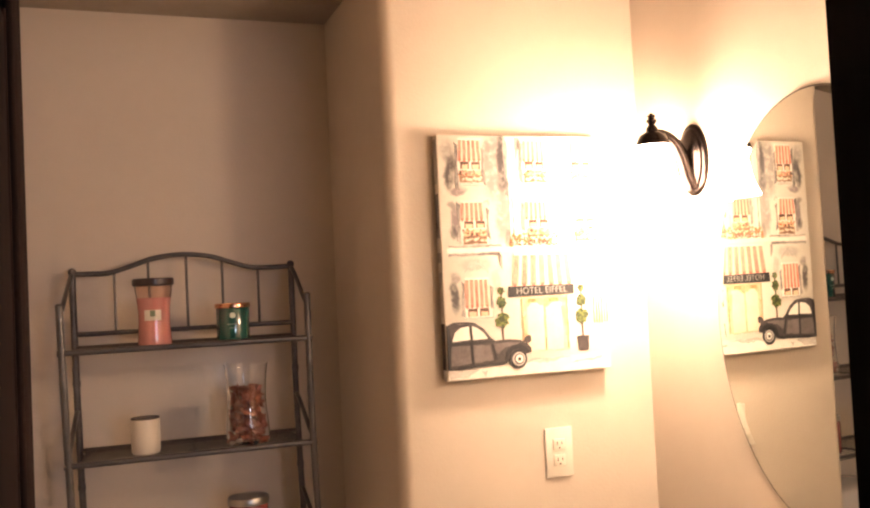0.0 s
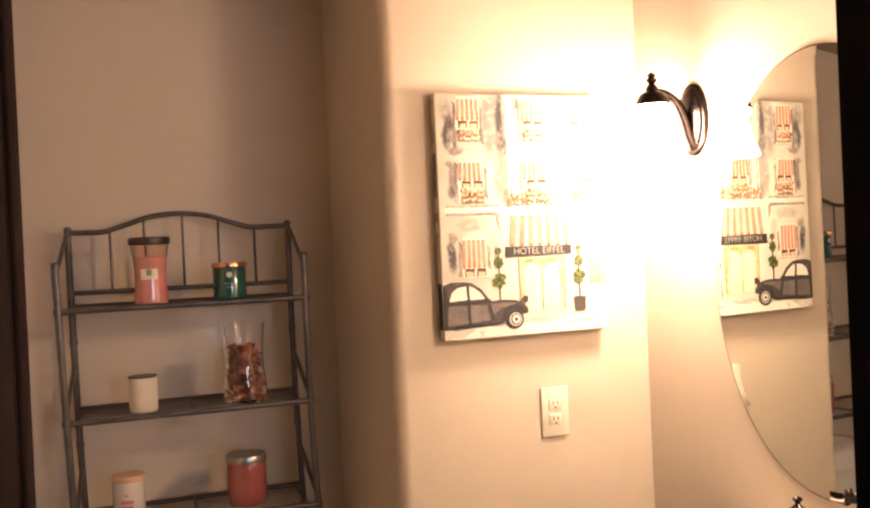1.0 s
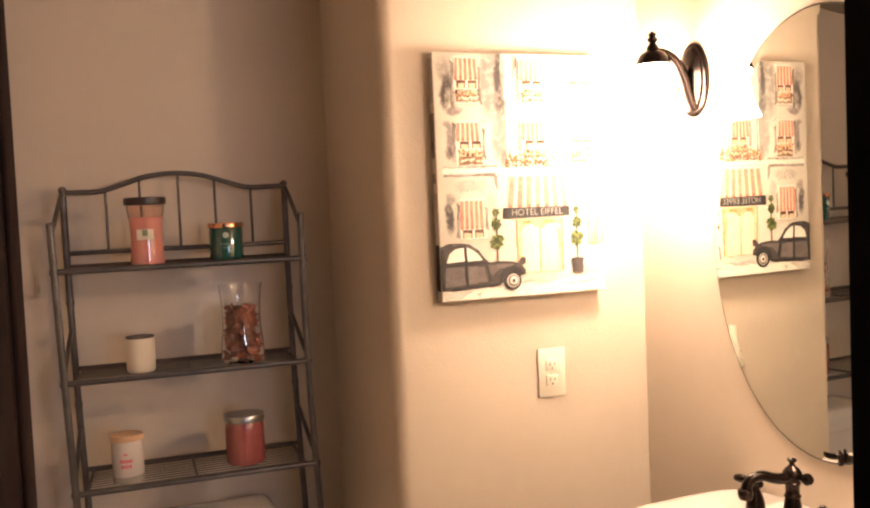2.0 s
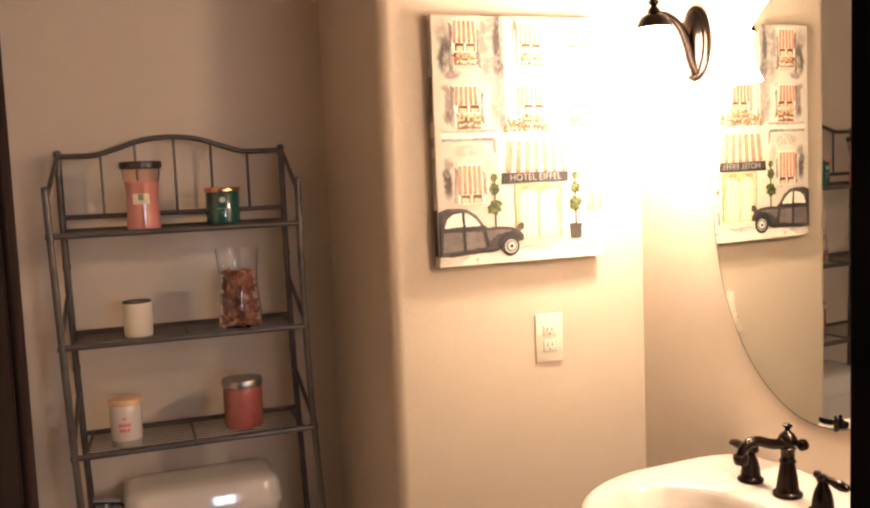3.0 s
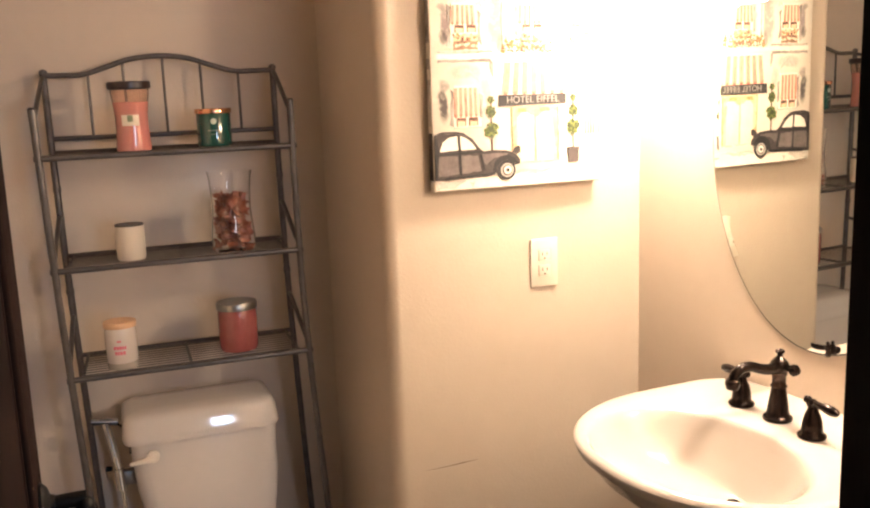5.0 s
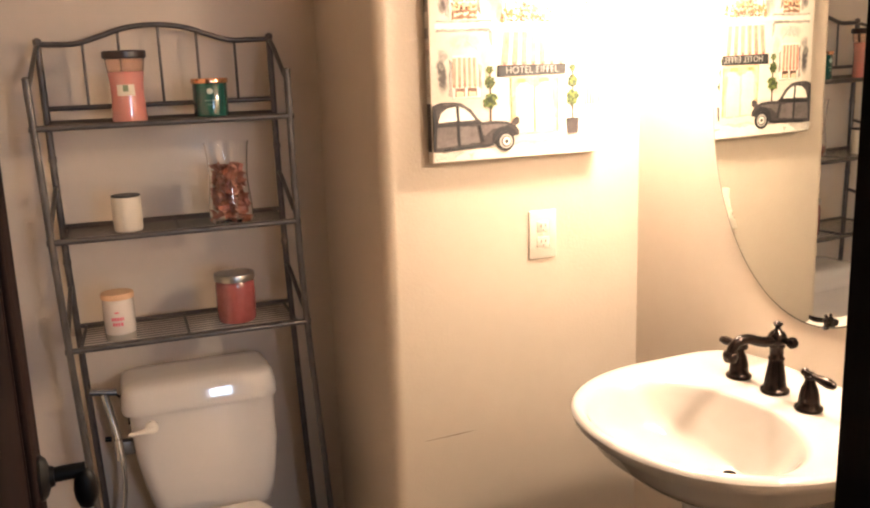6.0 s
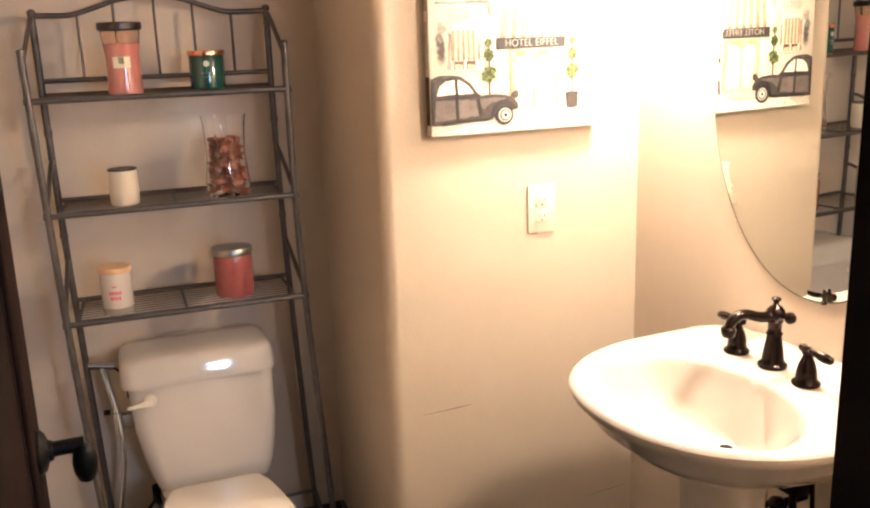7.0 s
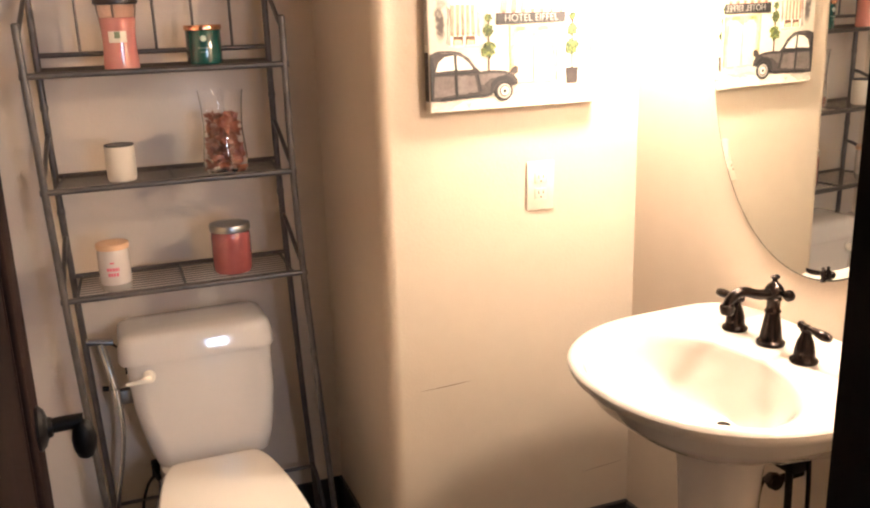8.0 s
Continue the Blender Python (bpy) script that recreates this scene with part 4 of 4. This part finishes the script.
    # topiary trees
    for u, vs in ((0.334, (0.645, 0.692, 0.768)), (0.826, (0.648, 0.702, 0.768))):
        paint("tree_stem", [quad(u - 0.004, 0.64, u + 0.004, 0.86)], C_BROWN, 3)
        for v, r in zip(vs, (0.020, 0.030, 0.040)):
            leaves = []
            for _ in range(46):
                a, q = rnd.uniform(0, 6.283), r * math.sqrt(rnd.random()) * 0.95
                leaves.append(disc(u + q * math.cos(a), v + q * math.sin(a) * PW / PH, rnd.uniform(0.12, 0.26) * r, 7))
            paint("tree_ball", [disc(u, v, r * 0.72, 16)], C_DEEP, 3, 0.002)
            paint("tree_leaf", leaves[::2], C_LEAF, 4)
            paint("tree_leaf", leaves[1::2], C_DEEP, 4)
    paint("tree_pot", [[(0.787, 0.853), (0.862, 0.853), (0.856, 0.915), (0.793, 0.915)]], C_CAR, 4, 0.002)
    paint("fence", [quad(0.90 + 0.017 * k, 0.69, 0.905 + 0.017 * k, 0.80) for k in range(6)], C_FLOWER, 3, 0.002)
    # pavement
    paint("pavement", [[(0.004, 0.962), (0.30, 0.955), (0.996, 0.925), (0.996, 0.996), (0.004, 0.996)]], C_WHITE, 1, 0.005)
    paint("pavement_shade", [[(0.004, 0.965), (0.18, 0.957), (0.12, 0.985), (0.02, 0.993)], [(0.5, 0.945), (0.75, 0.93), (0.72, 0.94), (0.55, 0.955)], [(0.72, 0.96), (0.95, 0.945), (0.9, 0.955)], [(0.20, 0.97), (0.24, 0.965), (0.22, 0.99)]], C_SOFT, 2, 0.006)
    # paint carried round the left-hand side of the canvas
    for v0, v1, mat in ((0.02, 0.20, C_SOFT), (0.24, 0.42, C_GREY), (0.48, 0.52, C_GREY), (0.56, 0.74, C_SOFT), (0.768, 0.955, C_CAR)):
        part("side_paint", box(-0.0007, 0.002, -PD + 0.003, -0.008, (1 - v1) * PH, (1 - v0) * PH), mat, t, smooth=False)
    # motor car
    paint("car_body", [[(0.004, 0.775), (0.05, 0.765), (0.12, 0.764), (0.17, 0.772), (0.22, 0.797), (0.26, 0.835), (0.285, 0.848), (0.36, 0.846), (0.43, 0.852), (0.475, 0.866), (0.497, 0.888), (0.498, 0.905), (0.45, 0.915), (0.44, 0.905), (0.39, 0.905), (0.36, 0.935), (0.33, 0.948), (0.10, 0.955), (0.004, 0.955)]], C_CAR, 4, 0.0015)
    paint("car_panel", [[(0.022, 0.862), (0.134, 0.860), (0.139, 0.934), (0.022, 0.938)], [(0.152, 0.859), (0.246, 0.864), (0.268, 0.925), (0.155, 0.934)], [(0.275, 0.860), (0.37, 0.857), (0.43, 0.864), (0.40, 0.872), (0.34, 0.880), (0.30, 0.905), (0.285, 0.90)], [(0.06, 0.772), (0.12, 0.769), (0.17, 0.778), (0.20, 0.792), (0.13, 0.776)]], C_SHINE, 5, 0.003)
    paint("car_window", [[(0.035, 0.842), (0.050, 0.806), (0.085, 0.787), (0.134, 0.783), (0.138, 0.838)], [(0.150, 0.783), (0.185, 0.792), (0.215, 0.812), (0.240, 0.838), (0.154, 0.840)]], C_WHITE, 5, 0.0015)
    paint("car_line", [[(0.004, 0.850), (0.25, 0.846), (0.28, 0.853), (0.004, 0.858)], [(0.137, 0.78), (0.150, 0.78), (0.156, 0.94), (0.143, 0.94)], [(0.004, 0.79), (0.02, 0.785), (0.03, 0.84), (0.016, 0.955), (0.004, 0.955)], [(0.06, 0.943), (0.34, 0.935), (0.35, 0.945), (0.06, 0.956)], [(0.262, 0.86), (0.272, 0.858), (0.292, 0.925), (0.28, 0.925)]], C_BLACK, 6, 0.0012)
    paint("mudguard", [[(0.335, 0.935), (0.345, 0.895), (0.38, 0.872), (0.43, 0.868), (0.47, 0.885), (0.49, 0.91), (0.455, 0.90), (0.42, 0.888), (0.385, 0.893), (0.36, 0.915), (0.352, 0.94)]], C_BLACK, 6, 0.0015)
    paint("car_lamp", [[(0.452, 0.858), (0.462, 0.842), (0.485, 0.833), (0.499, 0.838), (0.499, 0.860), (0.48, 0.868)]], C_CAR, 6, 0.001)
    paint("car_tyre", [disc(0.415, 0.930, 0.053, 28)], C_BLACK, 7)
    paint("car_wheel", [disc(0.418, 0.930, 0.038, 24)], C_SOFT, 8)
    paint("wheel_ring", [disc(0.419, 0.930, 0.030, 22)], C_SHINE, 9)
    paint("wheel_disc", [disc(0.421, 0.929, 0.022, 20)], C_WHITE, 10)
    paint("car_hub", [disc(0.420, 0.930, 0.011, 14)], C_CAR, 11)
    return t


picture()
scratch_mat = material("scuff", (0.10, 0.06, 0.04), 0.8)


def scuff(points):
    """A hair-thin scrape on the picture wall along (x, z, half thickness)."""
    bm = rings([[(x, Y_PIER - 0.0004, z - h) for x, z, h in points], [(x, Y_PIER - 0.0004, z + h) for x, z, h in points]], closed=False, cap_start=False, cap_end=False)
    setting("wall_scuff", bm, scratch_mat, "thin dark scuff mark scraped on the wall", "scuff mark")


scuff([(0.708, 0.5833, 0.0002), (0.74, 0.5840, 0.0005), (0.772, 0.5848, 0.0008), (0.805, 0.5862, 0.0010), (0.828, 0.5872, 0.0006), (0.846, 0.5876, 0.0001)])
scuff([(1.175, 0.2535, 0.0002), (1.22, 0.2570, 0.0006), (1.262, 0.2590, 0.0006), (1.300, 0.2620, 0.0002)])

# ---- candles and vase on the rack ----
PEACH = material("peach_wax_glass", (0.53, 0.215, 0.180), 0.12, second=(0.51, 0.20, 0.165), scale=6.0, coat=0.7, Subsurface_Weight=0.2)
GREEN = material("green_candle_glass", (0.009, 0.056, 0.044), 0.1, second=(0.012, 0.072, 0.056), coat=0.7)
CREAM = material("cream_ceramic", (0.62, 0.55, 0.45), 0.35, second=(0.60, 0.53, 0.43))
MILK = material("milky_candle_glass", (0.56, 0.50, 0.45), 0.15, second=(0.52, 0.46, 0.41), coat=0.5)
RED = material("rose_wax_glass", (0.31, 0.085, 0.078), 0.18, second=(0.25, 0.06, 0.055), coat=0.6, Subsurface_Weight=0.15)
CLEAR = glass("clear_glass")
TINTED = glass("pinkish_glass", (0.96, 0.80, 0.72), 0.05)
DARK_LID = wood("dark_wood_lid", (0.016, 0.007, 0.006), (0.032, 0.014, 0.011), 0.45, "X")
PALE_LID = wood("pale_wood_lid", (0.55, 0.32, 0.18), (0.62, 0.40, 0.24), 0.5, "X")
COPPER = material("copper_lid", (0.80, 0.42, 0.25), 0.2, 1.0)
STEEL = material("brushed_lid", (0.42, 0.40, 0.38), 0.35, 1.0)
FOOT = material("thick_glass_foot", (0.36, 0.33, 0.28), 0.1, second=(0.30, 0.27, 0.23), coat=0.6)
LABEL = material("paper_label", (0.70, 0.62, 0.50), 0.7)
INK_GREEN = material("green_ink", (0.20, 0.24, 0.14), 0.7)
INK_PINK = material("pink_ink", (0.62, 0.10, 0.16), 0.7)
INK_FAINT = material("faint_ink", (0.16, 0.24, 0.20), 0.6)
INK_PALE = material("pale_ink", (0.50, 0.58, 0.50), 0.6)
CHIP = material("dried_petals", (0.150, 0.028, 0.014), 0.5, second=(0.30, 0.085, 0.035), scale=40.0, bump=0.3)
SHELF_TOP = 0.0048
FACE = -98.0  # degrees round a jar towards the room


def peach_candle():
    t = thing("large_candle", 0.112, 2.28, 1.382 + SHELF_TOP, "tall peach hourglass jar candle with dark wooden lid", "candle")
    t.scale = (1.03, 1.03, 1.04)
    part("jar", lathe([(0.036, 0), (0.0385, 0.002), (0.039, 0.008), (0.0375, 0.03), (0.036, 0.055), (0.0365, 0.08), (0.0390, 0.104), (0.0396, 0.1085), (0.0380, 0.1105), (0.01, 0.1100)]), PEACH, t)
    part("glass_neck", lathe([(0.0397, 0.1095), (0.0425, 0.128), (0.043, 0.138), (0.0405, 0.138), (0.040, 0.128), (0.0372, 0.1095)], 36, False, False), TINTED, t, "clear glass neck above the wax").visible_shadow = False
    part("lid", lathe([(0.043, 0.138), (0.0455, 0.1385), (0.0475, 0.141), (0.0475, 0.153), (0.0455, 0.1555), (0.02, 0.1565)]), DARK_LID, t, "dark wooden lid")
    lab = part("label", curved_label(0.0368, FACE - 30, FACE + 30, 0.058, 0.082), LABEL, t, "small cream paper label")
    part("emblem", curved_label(0.0375, FACE - 9, FACE + 9, 0.067, 0.081), INK_GREEN, lab)


def green_candle():
    t = thing("green_candle", 0.303, 2.305, 1.382 + SHELF_TOP, "dark green glass jar candle with shiny copper lid", "candle")
    t.scale = (1.12, 1.12, 1.05)
    part("jar", lathe([(0.034, 0), (0.0365, 0.002), (0.037, 0.008), (0.037, 0.074), (0.036, 0.076)]), GREEN, t)
    part("lid", lathe([(0.036, 0.076), (0.0392, 0.0765), (0.0395, 0.078), (0.0395, 0.086), (0.0385, 0.0875), (0.015, 0.088)]), COPPER, t, "shiny copper lid")
    bm = lathe([(0.0066, 0.0), (0.0066, 0.0012), (0.0052, 0.0014)], 20)
    bm.transform(pose(0.0366 * math.cos(radians(FACE)), 0.0366 * math.sin(radians(FACE)), 0.0585) @ pose(0, 0, 0, 90, 0, FACE + 90))
    part("emblem", bm, INK_PALE, t, "pale round emblem")
    bm = bmesh.new()
    for z, spans in ((0.0365, ((-18, -12), (-10, -5), (-3, 2), (4, 9), (11, 15))), (0.0275, ((-10, -5), (-3, 3), (5, 9)))):
        for a, b in spans:
            curved_label(0.037, FACE + a, FACE + b, z, z + 0.0028, bm)
    part("print", bm, INK_FAINT, t, "faint printed bars")


def cup():
    t = thing("cream_cup", 0.083, 2.30, 1.121 + SHELF_TOP, "cream ceramic cup with dark rim on the rack", "cup")
    t.scale = (1.07, 1.07, 1.0)
    part("body", lathe([(0.026, 0), (0.029, 0.001), (0.031, 0.005), (0.032, 0.03), (0.0315, 0.08), (0.0312, 0.084), (0.0285, 0.084), (0.0285, 0.03), (0.02, 0.008)]), CREAM, t)
    part("rim", lathe([(0.0313, 0.083), (0.0318, 0.085), (0.031, 0.0868), (0.0285, 0.0868), (0.028, 0.084)], cap_start=False, cap_end=False), DARK_LID, t)
    part("filling", lathe([(0.0284, 0.070), (0.0284, 0.0852), (0.01, 0.0850)]), DARK_LID, t)


def vase():
    t = thing("glass_vase", 0.330, 2.305, 1.121 + SHELF_TOP, "clear hourglass glass vase half filled with potpourri", "vase")
    t.scale = (1.11, 1.11, 1.0)
    outer = [(0.045, 0.0), (0.048, 0.002), (0.0495, 0.008), (0.0492, 0.03), (0.0465, 0.06), (0.0435, 0.095), (0.043, 0.115), (0.0445, 0.150), (0.0475, 0.185), (0.0500, 0.198)]
    inner = [(0.0485, 0.198), (0.0458, 0.185), (0.0425, 0.150), (0.041, 0.115), (0.0415, 0.095), (0.0445, 0.06), (0.0472, 0.03), (0.0475, 0.012), (0.03, 0.009)]
    part("glass", lathe(outer + inner, 40), CLEAR, t).visible_shadow = False
    rnd = random.Random(3)
    bm = bmesh.new()
    for _ in range(210):
        z = rnd.uniform(0.013, 0.135)
        limit = np.interp(z, [0.012, 0.03, 0.06, 0.095, 0.115, 0.15], [0.0435, 0.0435, 0.041, 0.038, 0.0375, 0.039]) - 0.0125
        a, q = rnd.uniform(0, 2 * math.pi), limit * math.sqrt(rnd.random())
        turn = Matrix.Translation((q * math.cos(a), q * math.sin(a), z)) @ Euler([rnd.uniform(0, 6.3) for _ in range(3)]).to_matrix().to_4x4()
        s, curl = rnd.uniform(0.009, 0.0175), rnd.uniform(0.004, 0.010)
        grid = [[turn @ Vector((s * u, s * 0.75 * v * (1 - 0.3 * abs(u)), curl * (u * u + v * v) + k)) for u in (-1, -0.3, 0.4, 1) for v in (-1, 0, 1)] for k in (0, 0.0008)]
        for k, g in enumerate(grid):
            vs = [bm.verts.new(p) for p in g]
            for i in range(3):
                for j in range(2):
                    bm.faces.new((vs[i * 3 + j], vs[i * 3 + j + 1], vs[i * 3 + j + 4], vs[i * 3 + j + 3]))
    p = part("potpourri", bm, CHIP)
    p.location, p.scale = (0.330, 2.305, 1.121 + SHELF_TOP), (1.11, 1.11, 1.0)
    tagged(p, "reddish brown dried petal potpourri inside the glass vase", "potpourri", kind="stuff")


def white_candle():
    t = thing("white_candle", 0.039, 2.29, 0.858 + SHELF_TOP, "milky white jar candle with pale wooden lid and pink print", "candle")
    t.scale = (1.06, 1.06, 1.07)
    part("base_glass", lathe([(0.030, 0), (0.033, 0.001), (0.034, 0.005), (0.0342, 0.016), (0.033, 0.0165)]), FOOT, t)
    part("jar", lathe([(0.0342, 0.0168), (0.035, 0.019), (0.0352, 0.05), (0.035, 0.084), (0.034, 0.092), (0.032, 0.096)]), MILK, t)
    part("lid", lathe([(0.032, 0.096), (0.0362, 0.0965), (0.0366, 0.099), (0.0366, 0.107), (0.0355, 0.109), (0.015, 0.1095)]), PALE_LID, t, "pale wooden lid")
    bm = bmesh.new()
    for z0, z1, spans in ((0.067, 0.0705, ((-9, 6),)), (0.050, 0.0575, ((-22, -14), (-12, -4), (-2, 6), (8, 15), (17, 22))), (0.038, 0.0455, ((-19, -11), (-9, -2), (0, 7), (10, 18)))):
        for a, b in spans:
            curved_label(0.0352, FACE + a, FACE + b, z0, z1, bm)
    part("print", bm, INK_PINK, t, "pink printed bars")


def rose_candle():
    t = thing("rose_candle", 0.325, 2.315, 0.858 + SHELF_TOP, "rose red glass jar candle with brushed metal lid", "candle")
    t.scale = (1.13, 1.13, 1.09)
    part("jar", lathe([(0.036, 0), (0.041, 0.002), (0.0435, 0.008), (0.044, 0.02), (0.044, 0.085), (0.0425, 0.097), (0.041, 0.10)]), RED, t)
    part("lid", lathe([(0.041, 0.100), (0.0452, 0.1005), (0.0455, 0.103), (0.0455, 0.113), (0.044, 0.116), (0.038, 0.1168), (0.037, 0.115), (0.01, 0.115)]), STEEL, t, "brushed metal lid")


peach_candle()
green_candle()
cup()
vase()
white_candle()
rose_candle()
